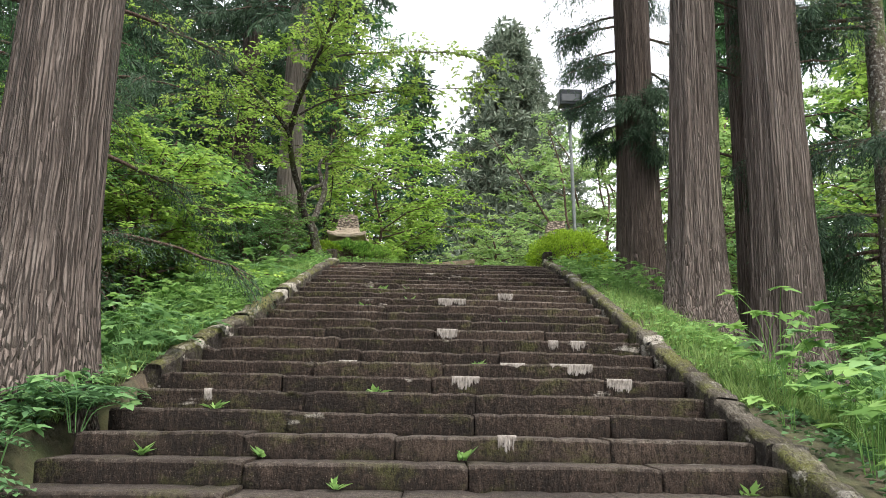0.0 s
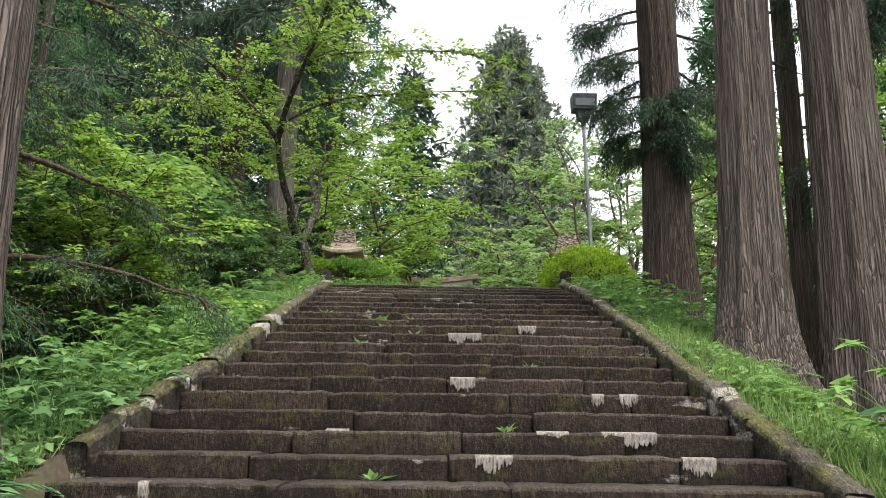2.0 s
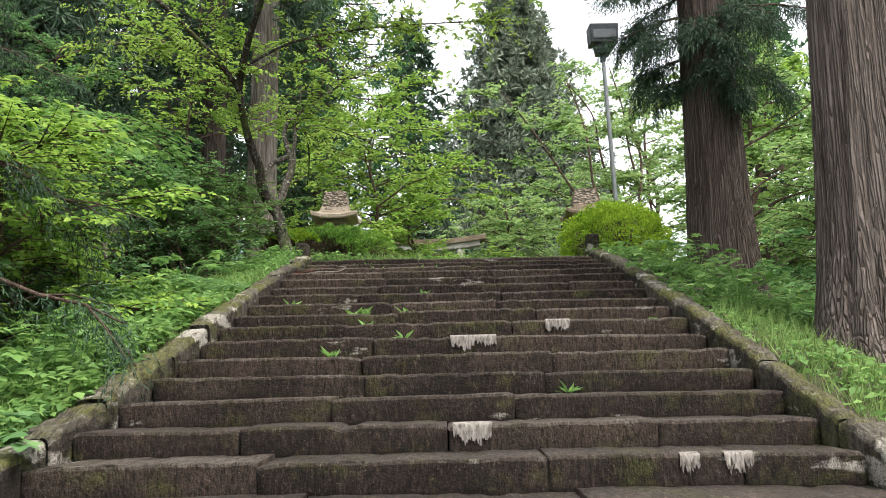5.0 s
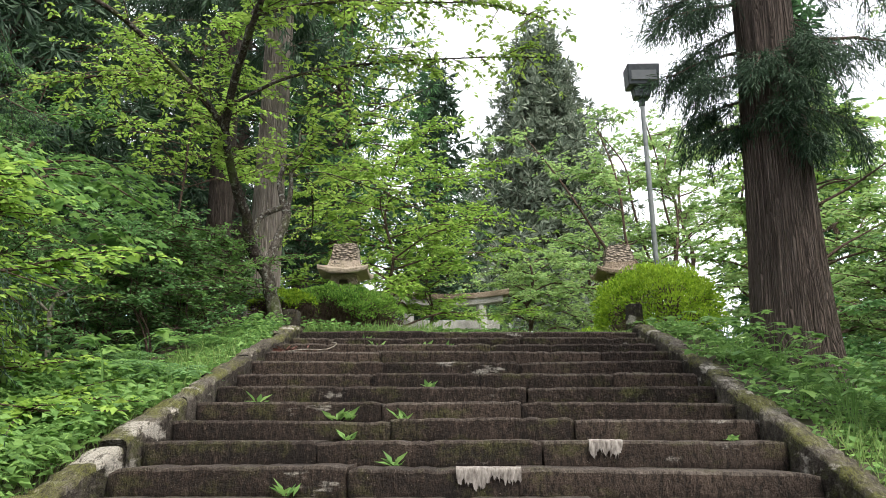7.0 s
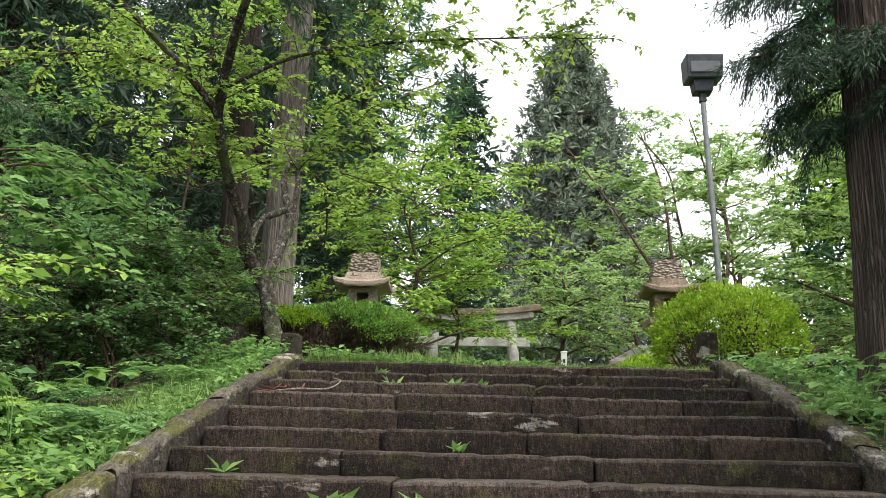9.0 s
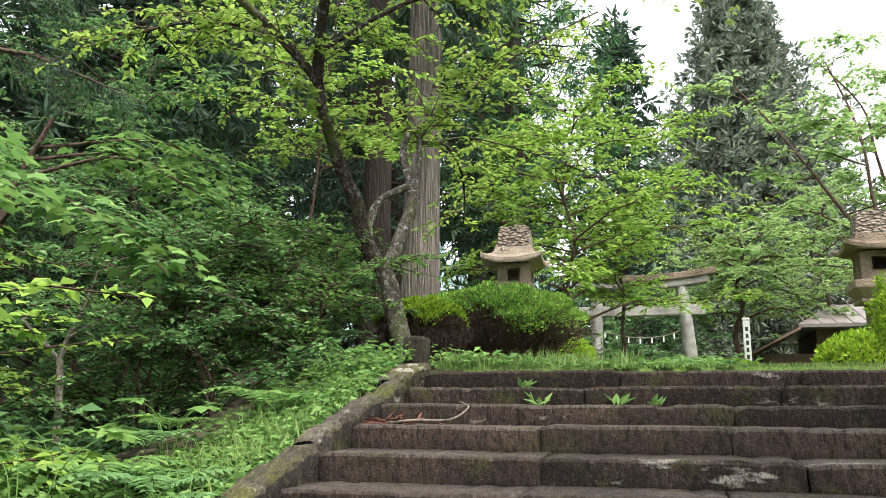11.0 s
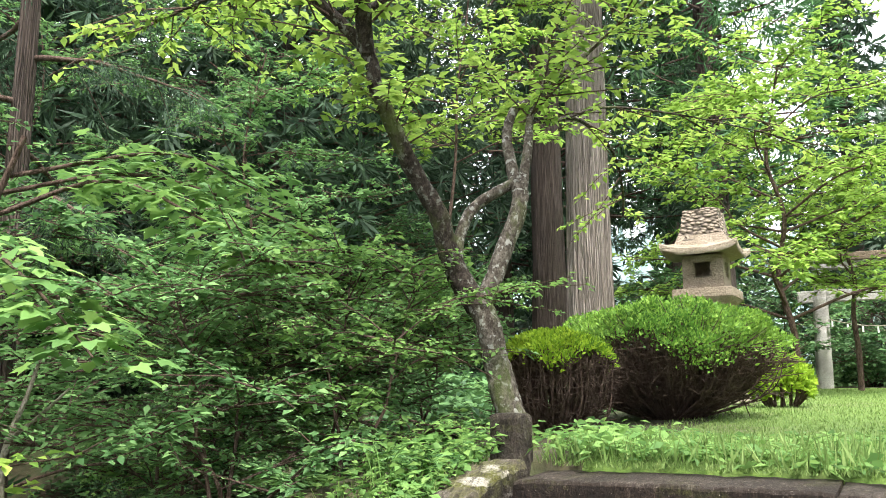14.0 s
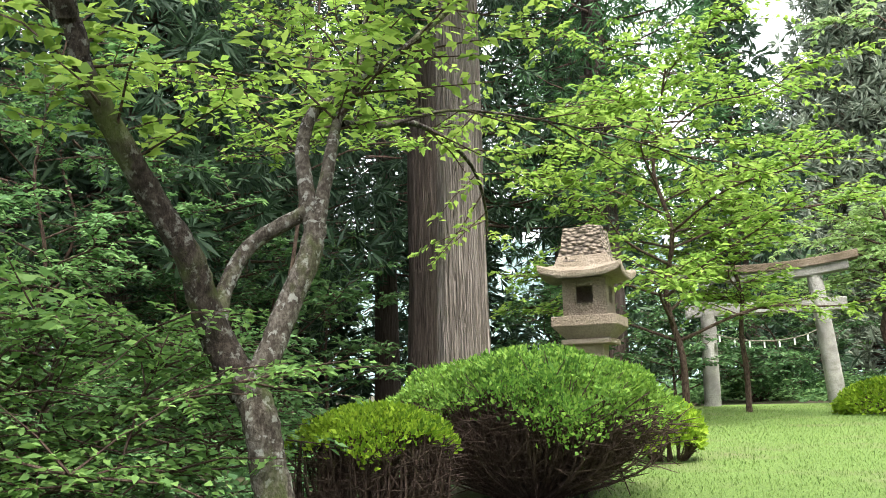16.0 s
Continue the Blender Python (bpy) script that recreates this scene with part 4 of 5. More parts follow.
def stone_lantern(x, y, z, rz, stone, seed, label):
    e = thing("stone_lantern", (x, y, z), label, "stone lantern", "pair of stone lanterns")

    def put(name, bm, mat_=stone, lab="", under=None):
        bm.transform(pose(x, y, z, 0, 0, rz))
        return part(name, bm, under or e, mat_, lab)

    bm = bmesh.new()
    frustum(bm, -0.1, 0.42, 0.16, 0.4)
    put("plinth", soften(bm, 0.02))
    bm = bmesh.new()
    frustum(bm, 0.16, 0.3, 0.36, 0.2)
    put("foot", soften(bm, 0.02))
    bm = bmesh.new()
    frustum(bm, 0.36, 0.19, 0.8, 0.15)
    frustum(bm, 0.8, 0.15, 1.14, 0.17)
    put("shaft", soften(bm, 0.008))
    bm = bmesh.new()
    frustum(bm, 1.14, 0.29, 1.2, 0.29)
    put("collar", soften(bm, 0.012))
    bm = bmesh.new()
    frustum(bm, 1.2, 0.24, 1.34, 0.37)
    frustum(bm, 1.34, 0.375, 1.46, 0.375)
    put("platform", soften(bm, 0.01))
    # light chamber: four walls with a window each, open through
    box = bmesh.new()
    s, w, h0, h1, t = 0.255, 0.1, 1.46, 1.9, 0.05
    for a in range(4):
        one = bmesh.new()
        inset = s if a in (0, 2) else s - t - 0.003
        panels = ((-inset, -w, h0, h1), (w, inset, h0, h1), (-w, w, h0, h0 + 0.15), (-w, w, h1 - 0.09, h1)) if a < 2 else ((-inset, inset, h0, h1),)
        for (xa, xb, za, zb) in panels:
            c = bmesh.new()
            bmesh.ops.create_cube(c, size=1)
            for v in c.verts:
                v.co = Vector(((xa + xb) / 2 + v.co.x * (xb - xa), -s + t / 2 + v.co.y * t, (za + zb) / 2 + v.co.z * (zb - za)))
            tmp = bpy.data.meshes.new("chamber_wall")
            c.to_mesh(tmp)
            c.free()
            one.from_mesh(tmp)
            bpy.data.meshes.remove(tmp)
        one.transform(pose(0, 0, 0, 0, 0, 90 * a))
        put("chamber_wall", one)
    bm = bmesh.new()
    frustum(bm, h0 + 0.002, 0.12, h0 + 0.03, 0.1)
    put("chamber_floor", bm)
    cap = put("roof", eave_roof(0.485, 1.89, 2.16, 0.285, seed), stone, "flared stone roof with upturned corners")
    # rough block on the roof
    bm = bmesh.new()
    bmesh.ops.create_grid(bm, x_segments=1, y_segments=1, size=0.001)
    bm.clear()
    frustum(bm, 2.08, 0.29, 2.51, 0.215)
    bmesh.ops.subdivide_edges(bm, edges=bm.edges[:], cuts=5, use_grid_fill=True)
    for v in bm.verts:
        v.co += Vector(noise.noise_vector(v.co * 7 + Vector((seed, 0, 0)))) * 0.035
    put("ridge_block", bm, CARVED_STONE, "rough pitted stone block", cap)


stone_lantern(-2.28, 20.75, gz(-2.28, 20.75) - 0.02, 0, LANTERN_STONE, 3, "beige stone lantern with flared roof behind clipped azalea")
stone_lantern(3.05, 21.1, gz(3.05, 21.1) - 0.0, 0, LANTERN_DARK, 8, "brown weathered stone lantern with a rough roof")


# ---------------- torii
torii = thing("stone_gate", (-0.5, 30.4, gz(-0.5, 30.4)), "plain weathered stone torii gate", "gate")
tz = gz(-0.5, 30.4)
for x0, x1 in ((-1.78, -1.7), (0.74, 0.52)):
    p = spline([(x0, 30.4, tz - 0.2), ((x0 + x1) / 2, 30.4, tz + 1.4), (x1, 30.4, tz + 2.72)], 8)
    part("column", mesh_of("column", *tube(p, np.linspace(0.185, 0.155, len(p)), 20), TORII_STONE, True), torii)
part("tie_beam", moved(rounded_box(3.3, 0.2, 0.27, 0.015), -0.55, 30.4, tz + 1.95), torii, TORII_STONE)
bm = rounded_box(3.5, 0.34, 0.2, 0.02)
bmesh.ops.subdivide_edges(bm, edges=[e for e in bm.edges if abs(e.verts[0].co.x - e.verts[1].co.x) > 1], cuts=14)
for v in bm.verts:
    v.co.z += 0.045 * v.co.x ** 2
part("lower_lintel", moved(bm, -0.55, 30.4, tz + 2.66), torii, TORII_STONE)
bm = rounded_box(3.9, 0.42, 0.18, 0.02)
bmesh.ops.subdivide_edges(bm, edges=[e for e in bm.edges if abs(e.verts[0].co.x - e.verts[1].co.x) > 1], cuts=14)
for v in bm.verts:
    v.co.z += 0.045 * v.co.x ** 2
part("top_lintel", moved(bm, -0.55, 30.4, tz + 2.85), torii, LANTERN_DARK, "stained capping stone")
rope = thing("hanging_rope", (-0.5, 30.4, tz + 1.4), "thin straw rope with white paper strips", "rope")
p = spline([(-1.72, 30.35, tz + 1.6), (-1.1, 30.33, tz + 1.42), (-0.5, 30.33, tz + 1.36), (0.1, 30.33, tz + 1.42), (0.6, 30.35, tz + 1.6)], 6)
part("cord", mesh_of("cord", *tube(p, np.full(len(p), 0.014), 6), PALE_BARK), rope)
for i in range(2, len(p) - 2, 3):
    part("paper_strip", moved(rounded_box(0.035, 0.008, 0.14, 0.002, 1), p[i][0], p[i][1], p[i][2] - 0.15), rope, PAPER)

# ---------------- white sign post, hut, lamp
sign = thing("sign_post", (1.85, 28, gz(1.85, 28)), "slim white painted marker post with dark writing", "sign")
board = part("post", moved(rounded_box(0.15, 0.12, 1.55, 0.012), 1.85, 28, gz(1.85, 28)), sign, WHITE_PAINT)
part("cap", moved(rounded_box(0.17, 0.14, 0.06, 0.02), 1.85, 28, gz(1.85, 28) + 1.55), sign, WHITE_PAINT)
for i in range(6):
    part("writing_bar", moved(rounded_box(0.06, 0.006, 0.1, 0.002, 1), 1.85, 27.938, gz(1.85, 28) + 0.5 + 0.16 * i), board, DARK_METAL)

hut = thing("wooden_hut", (6.2, 35.5, gz(6, 34)), "low brown wooden hut with a metal hip roof", "hut")
hz = gz(6, 34)
part("wall", moved(rounded_box(4.0, 3.4, 2.0, 0.02), 6.4, 36.0, hz), hut, HUT_WOOD)
for i in range(9):
    part("wall_board", moved(rounded_box(0.4, 0.03, 1.9, 0.006, 1), 4.6 + 0.43 * i, 34.28, hz + 0.05), hut, HUT_WOOD)
bm = bmesh.new()
A = [(3.8, 33.4, 1.8), (8.6, 33.4, 1.8), (8.6, 38.6, 1.8), (3.8, 38.6, 1.8)]
lo = [bm.verts.new((x, y, hz + z)) for x, y, z in A]
lo2 = [bm.verts.new((x, y, hz + z + 0.1)) for x, y, z in A]
hi = [bm.verts.new(q) for q in ((5.2, 36.0, hz + 2.75), (7.0, 36.0, hz + 2.75))]
bm.faces.new(lo[::-1])
for i in range(4):
    j = (i + 1) % 4
    bm.faces.new((lo[i], lo[j], lo2[j], lo2[i]))
bm.faces.new((lo2[0], lo2[1], hi[1], hi[0]))
bm.faces.new((lo2[1], lo2[2], hi[1]))
bm.faces.new((lo2[2], lo2[3], hi[0], hi[1]))
bm.faces.new((lo2[3], lo2[0], hi[0]))
roof = part("roof", bm, hut, HUT_ROOF)
part("lean_to_roof", mesh_of("lean_to_roof", [(2.4, 33.3, hz + 1.05), (3.85, 33.3, hz + 1.82), (3.85, 38.0, hz + 1.82), (2.4, 38.0, hz + 1.05), (2.4, 33.3, hz + 0.97), (3.85, 33.3, hz + 1.72), (3.85, 38.0, hz + 1.72), (2.4, 38.0, hz + 0.97)], [(0, 1, 2, 3), (7, 6, 5, 4), (0, 4, 5, 1), (1, 5, 6, 2), (2, 6, 7, 3), (3, 7, 4, 0)], HUT_WOOD), hut)
part("lean_to_wall", moved(rounded_box(1.5, 3.6, 1.1, 0.02), 3.6, 36.0, hz), hut, HUT_WOOD)
for i in range(11):
    x = 4.0 + 0.42 * i
    top = min(1.0, 0.25 + 1.0 * min(x - 3.8, 8.6 - x) / 1.4)
    q = np.array([(x, 33.42, hz + 1.915), (x, 33.4 + 2.6 * top, hz + 1.915 + 0.85 * top)])
    part("roof_seam", mesh_of("roof_seam", *tube(spline(q, 3), np.full(4, 0.022), 6), HUT_ROOF), roof)

lamp = thing("lamp_post", (2.85, 17, gz(2.85, 17)), "tall grey pole with a dark hooded area light", "street lamp")
lz = gz(2.85, 17)
p = np.array([(2.88, 17, lz - 0.2), (2.82, 17, lz + 2), (2.76, 17, 8.0)])
part("pole", mesh_of("pole", *tube(spline(p, 8), np.linspace(0.042, 0.034, 17), 14), POLE_METAL, True), lamp)
part("bracket", moved(rounded_box(0.09, 0.09, 0.34, 0.01), 2.76, 17, 7.9), lamp, DARK_METAL)
part("socket_box", moved(rounded_box(0.24, 0.2, 0.2, 0.02, 2, 1.2), 2.76, 17, 8.02), lamp, DARK_METAL)
head = part("hood", moved(rounded_box(0.46, 0.34, 0.34, 0.02, 2, 1.08), 2.77, 17, 8.2, 0, 4), lamp, DARK_METAL)
part("lens", moved(rounded_box(0.38, 0.02, 0.22, 0.004, 1), 2.77, 16.815, 8.26), head, GLASSY)


# ---------------- clipped azaleas
def azalea(cx, cy, rx, ry, z_low, z_top, seed, label, leaf, stems=60, count=9000, size=0.035, shell=0.45, uneven=0.02):
    """A clipped dome: leaf shell above, bare brown twigs beneath."""
    g = np.random.default_rng(seed)
    zb = gz(cx, cy)
    e = thing("clipped_azalea", (cx, cy, zb), label, "shrub", "clipped azaleas")
    h = z_top - z_low
    th = g.uniform(0, 2 * np.pi, count)
    low = 0.5 - shell + 0.2 * np.sin(3 * th + seed) + 0.12 * np.sin(7 * th) + g.normal(0, 0.12, count)
    low = np.clip(low, -0.3, 0.8)
    c = low + (1 - low) * g.uniform(0, 1, count) ** 0.9
    s = np.sqrt(np.maximum(0, 1 - c * c))
    n = np.stack([s * np.cos(th), s * np.sin(th), c], -1)
    lump = 1.02 + 0.05 * np.sin(5 * th + 3 * c + seed) + (0.03 + uneven) * np.sin(11 * th - 7 * c) * np.sin(9 * c + 4 * th) - np.abs(g.normal(0, uneven, count)) * 1.5
    P = np.array([cx, cy, z_low]) + n * np.array([rx, ry, h]) * lump[:, None]
    D = unit(n + g.normal(0, 0.55, n.shape) + np.array([0, 0, 0.35]))
    N = unit(n + g.normal(0, 0.6, n.shape))
    L = size * g.uniform(0.7, 1.5, count)
    part("leaf_dome", mesh_of("leaf_dome", *leaf_geo(P, D, N, L, L * 0.5), leaf), e)
    tubes, stout = [], []
    for i in range(stems):
        a, q = g.uniform(0, 2 * np.pi), g.uniform(0.25, 0.97)
        root = np.array([cx + 0.1 * math.cos(a), cy + 0.1 * math.sin(a), zb - 0.03])
        tip = np.array([cx + rx * q * math.cos(a), cy + ry * q * math.sin(a), z_low + h * math.sqrt(max(0, 1 - q * q)) * 0.85])
        mid = root * 0.5 + tip * 0.5 + np.array([math.cos(a) * rx * 0.16, math.sin(a) * ry * 0.16, -0.03]) + g.normal(0, 0.03, 3)
        p = spline([root, mid, tip], 5)
        (stout if i < 14 else tubes).append(tube(p, np.linspace(0.02 if i < 14 else 0.009, 0.003, len(p)), 5))
        for _ in range(9):
            k = int(g.integers(3, len(p) - 1))
            d = unit(g.normal(0, 1, 3) * np.array([1, 1, 0.5]) + np.array([math.cos(a), math.sin(a), 0.4]))
            w = p[k] + d * np.linspace(0, 1, 4)[:, None] * g.uniform(0.1, 0.28) * rx
            tubes.append(tube(w[[0, 2, 3]], np.linspace(0.005, 0.002, 3), 3))
    for v, f in stout:
        part("stem", mesh_of("stem", v, f, TWIG_BARK, True), e)
    tagged(part("twig_work", mesh_of("twig_work", *join_geo(tubes), TWIG_BARK), e, label="bare reddish-brown twigs"), kind="stuff")
    return e


azalea(-1.76, 16.4, 0.94, 0.9, 4.43, 4.95, 1, "large clipped azalea dome with dark twiggy underside", AZALEA_GREEN, 420, 34000, 0.03, 0.15, 0.05)
azalea(-2.15, 14.95, 0.43, 0.42, 4.39, 4.65, 2, "small clipped azalea with lime green flat top", AZALEA_LIME, 260, 8000, 0.03, 0.08, 0.04)
azalea(2.45, 15.5, 0.75, 0.75, 4.42, 5.04, 3, "rounded clipped azalea with yellow-green new leaves", AZALEA_LIME, 90, 17000, 0.036, 0.7, 0.06)
azalea(1.95, 17.5, 0.4, 0.4, 4.15, 4.5, 4, "little lime green azalea beside the stone lantern", AZALEA_LIME, 30, 3500, 0.05, 0.8)
azalea(-1.2, 18.6, 0.26, 0.3, 4.3, 4.58, 5, "low rounded azalea behind the lantern", AZALEA_LIME, 30, 3500, 0.06, 0.7)
azalea(1.3, 26.0, 0.8, 0.6, 4.35, 4.75, 6, "low clipped azalea at the foot of the gate", AZALEA_LIME, 30, 4500, 0.07, 0.8)
azalea(-0.9, 33.0, 0.6, 0.5, 4.6, 5.1, 7, "dark rounded bush beyond the stone gate", DARK_SHADED_GREEN, 20, 3000, 0.08, 0.8)
azalea(-0.2, 34.0, 0.6, 0.6, 4.6, 5.5, 8, "dark rounded bush beyond the stone gate", DARK_SHADED_GREEN, 20, 3000, 0.08, 0.8)


# ---------------- undergrowth
def herbs(name, label, region, count, seed, size, height, leaf, ratio=0.55, clump=0.5):
    """Leaves of low plants, held level above the ground; region: (x0, x1, y0, y1)."""
    g = np.random.default_rng(seed)
    x0, x1, y0, y1 = region
    n_pl = max(1, count // 22)
    px, py = g.uniform(x0, x1, n_pl), g.uniform(y0, y1, n_pl)
    ph = height * (0.35 + 0.65 * g.uniform(0, 1, n_pl)) * (0.7 + 0.5 * np.sin(1.9 * px + 1.3 * py))
    i = g.integers(0, n_pl, count)
    a = g.uniform(0, 2 * np.pi, count)
    rad = np.abs(g.normal(0, 0.13 + 0.25 * height, count)) * clump * 2
    x, y = px[i] + rad * np.cos(a), py[i] + rad * np.sin(a)
    z = ground_z(x, y) + np.maximum(0.01, ph[i] * g.uniform(0.15, 1, count) ** 0.6)
    keep = (x > 1.81) | (x < left_edge(y) - 0.16) | (y > 13.3)
    x, y, z, a = x[keep], y[keep], z[keep], a[keep]
    m = len(x)
    D = unit(np.stack([np.cos(a), np.sin(a), g.normal(-0.1, 0.3, m)], -1))
    N = unit(np.array([0, 0, 1.0]) + g.normal(0, 0.35, (m, 3)))
    L = size * g.uniform(0.5, 1.3, m)
    return single(name, mesh_of(name, *leaf_geo(np.stack([x, y, z], -1), D, N, L, L * ratio), leaf), label, "undergrowth", "stuff")


herbs("bank_herbs", "bright green herbs covering the sloping bank", (-3.3, -1.7, 7.3, 11.0), 15000, 1, 0.07, 0.24, HERB_GREEN)
# the shade low on the left bank is given by a darker green
herbs("bank_herbs", "herbs low on the bank, shade in their green", (-3.4, -1.9, 5.0, 7.6), 8000, 21, 0.07, 0.24, WOOD_GREEN)
herbs("bank_herbs", "low green herbs beside the stone curb", (-2.35, -1.68, 10.8, 13.4), 5200, 9, 0.055, 0.2, HERB_GREEN)
herbs("bank_herbs", "green herbs under the trees, shade in their colour", (-8.5, -3.2, 2.0, 22), 42000, 2, 0.11, 0.45, DARK_SHADED_GREEN)
herbs("bank_herbs", "bright green herbs along the stone curb", (1.85, 4.6, 6.0, 13.6), 17000, 3, 0.07, 0.15, HERB_GREEN)
# dark leaves stand for the shadow beneath the taller plants
herbs("bank_herbs", "low weeds under taller plants, shade in their colour", (1.9, 4.6, 1.0, 6.4), 9000, 10, 0.06, 0.2, DARK_SHADED_GREEN)
herbs("slope_herbs", "lush weeds on the open slope", (4.2, 12, 2.0, 32), 42000, 4, 0.14, 0.6, WOOD_GREEN)
herbs("wood_edge_herbs", "green weeds along the edge of wood", (-7, -2.7, 17, 32), 20000, 5, 0.12, 0.4, WOOD_GREEN)
herbs("wood_edge_herbs", "green weeds beyond the stone gate", (-4, 8, 31.5, 42), 22000, 6, 0.16, 0.6, WOOD_GREEN)
herbs("stair_head_herbs", "ferns and weeds at the stair head", (-1.7, 0.3, 13.35, 14.6), 2600, 7, 0.07, 0.16, HERB_GREEN)
# dark leaves stand for the shadow around the big cedar's foot
herbs("stair_foot_herbs", "weeds at the tree foot, shade in their colour", (-3.4, -1.85, 1.6, 5.6), 6500, 8, 0.065, 0.26, DARK_SHADED_GREEN)


def grass(name, label, region, count, seed, height, width=0.006, leafmat=GRASS_GREEN, keep=None):
    g = np.random.default_rng(seed)
    x0, x1, y0, y1 = region
    x = g.uniform(x0, x1, count)
    y = y0 + (y1 - y0) * g.uniform(0, 1, count) ** 1.5
    if keep is not None:
        k = keep(x, y)
        x, y = x[k], y[k]
    m = len(x)
    P = np.stack([x, y, ground_z(x, y) - 0.01], -1)
    D = unit(np.stack([g.normal(0, 0.4, m), g.normal(0, 0.4, m), np.ones(m)], -1))
    a = g.uniform(0, 6.28, m)
    N = np.stack([np.cos(a), np.sin(a), 0.2 * np.ones(m)], -1)
    return single(name, mesh_of(name, *leaf_geo(P, D, N, height * g.uniform(0.4, 1.4, m), width * g.uniform(0.7, 1.5, m), 0.3), leafmat), label, "grass", "stuff")


grass("lawn_grass", "short mown bright green terrace grass", (-1.9, 5, 13.3, 30), 80000, 11, 0.035, 0.006, keep=lambda x, y: x > -1.5 - 0.05 * (y - 13))
grass("tall_grass", "tall grass tufts by the stone curb", (1.82, 2.9, 5.5, 9.6), 5200, 12, 0.16, 0.007)
grass("tall_grass", "long grass blades at the stair head", (-1.6, -0.2, 13.35, 14.1), 700, 13, 0.13, 0.009)
grass("tall_grass", "tall grass tufts on the shaded bank", (-2.4, -1.72, 5, 13.4), 4200, 14, 0.13, 0.007, keep=lambda x, y: x < left_edge(y) - 0.16)


# ---------------- distance: wooded mountainside, its mist put into colour and glow
def hill_material():
    m, n, l, b = nodes_of("haze_painted_hillside")
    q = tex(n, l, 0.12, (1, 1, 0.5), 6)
    # blue-green base and a faint emission paint in the haze of the distance
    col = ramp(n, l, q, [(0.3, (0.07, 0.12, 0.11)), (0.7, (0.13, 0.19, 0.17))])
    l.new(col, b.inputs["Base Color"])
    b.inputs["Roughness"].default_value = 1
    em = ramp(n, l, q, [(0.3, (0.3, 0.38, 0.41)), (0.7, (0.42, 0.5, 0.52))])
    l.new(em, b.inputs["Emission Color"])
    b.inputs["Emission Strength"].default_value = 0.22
    return m


HILL = hill_material()
g = np.random.default_rng(77)
V, F = [], []
na, nr = 90, 8
for j in range(nr):
    for i in range(na + 1):
        a = radians(-60 + 300 * i / na)
        r = 150 + 28 * j
        z = 4 + (j / (nr - 1)) ** 0.8 * (58 + 14 * math.sin(3.1 * a + 1) + 7 * math.sin(8 * a)) - 4
        V.append((r * math.cos(a), 20 + r * math.sin(a), z))
for j in range(nr - 1):
    for i in range(na):
        F.append((j * (na + 1) + i, j * (na + 1) + i + 1, (j + 1) * (na + 1) + i + 1, (j + 1) * (na + 1) + i))
single("backdrop", mesh_of("backdrop", V, F, HILL, True), "distant wooded mountainside with haze painted in", "hill", "structure")
chunks = []
for i in range(900):
    a, j = radians(g.uniform(-40, 220)), g.uniform(0.2, 1)
    r = 150 + 28 * 7 * j
    z = j ** 0.8 * (58 + 14 * math.sin(3.1 * a + 1) + 7 * math.sin(8 * a)) - 2
    h = g.uniform(9, 17)
    t = np.linspace(0, 1, 6)
    p = np.stack([np.full(6, r * math.cos(a)), np.full(6, 20 + r * math.sin(a)), z + h * t], -1)
    chunks.append(tube(p, (2.4 * (1 - t) + 0.05) * (1 + 0.25 * np.array([0, 1, -1, 1, -1, 0])), 6))
single("far_forest", mesh_of("far_forest", *join_geo(chunks), HILL, True), "far conifer forest with pale haze painted in", "forest", "stuff")


# ---------------- plants that can be told apart
def fern(x, y, z, seed, size, leaf, label="green fern with arching fronds"):
    g = np.random.default_rng(seed)
    e = thing("fern", (x, y, z), label, "fern", "ferns")
    P, D, L = [], [], []
    for k in range(8):
        a = k * 0.785 + g.uniform(-0.3, 0.3)
        ln = size * g.uniform(0.7, 1.2)
        u = np.linspace(0, 1, 14)
        d = np.array([math.cos(a), math.sin(a), 0])
        p = np.array([x, y, z]) + np.outer(u * ln, d) + np.outer(ln * (0.95 * u - 0.85 * u * u), (0, 0, 1))
        part("frond_stalk", mesh_of("frond_stalk", *tube(p[::3], np.linspace(0.004, 0.001, 5), 3), leaf), e)
        s = np.cross(d, (0, 0, 1))
        for i in range(2, 14):
            w = ln * 0.3 * math.sin(math.pi * min(1, 0.15 + 0.85 * u[i])) ** 0.8
            for q in (-1, 1):
                P.append(p[i])
                D.append(s * q + d * 0.35 + np.array([0, 0, -0.15]))
                L.append(w)
    L = np.array(L)
    N = unit(np.array([0, 0, 1.0]) + g.normal(0, 0.15, (len(P), 3)))
    tagged(part("pinnae", mesh_of("pinnae", *leaf_geo(P, D, N, L, size * 0.075), leaf), e), kind="stuff")


def lobed_leaf(c, d, n, size, V, F):
    """A broad five-lobed leaf as a small fan."""
    d, n = unit(d), unit(n)
    s = unit(np.cross(d, n))
    n = np.cross(s, d)
    o = len(V)
    V.append(c)
    ring_ = [(-2.3, 0.55), (-1.75, 0.38), (-1.2, 0.85), (-0.75, 0.5), (-0.35, 0.75), (0, 1.15), (0.35, 0.75), (0.75, 0.5), (1.2, 0.85), (1.75, 0.38), (2.3, 0.55)]
    for a, r in ring_:
        V.append(c + size * r * (math.cos(a) * d + math.sin(a) * s) - n * size * 0.12 * r * r)
    for i in range(1, len(ring_), 2):
        if i + 2 <= len(ring_):
            F.append((o, o + i, o + i + 1, o + i + 2))


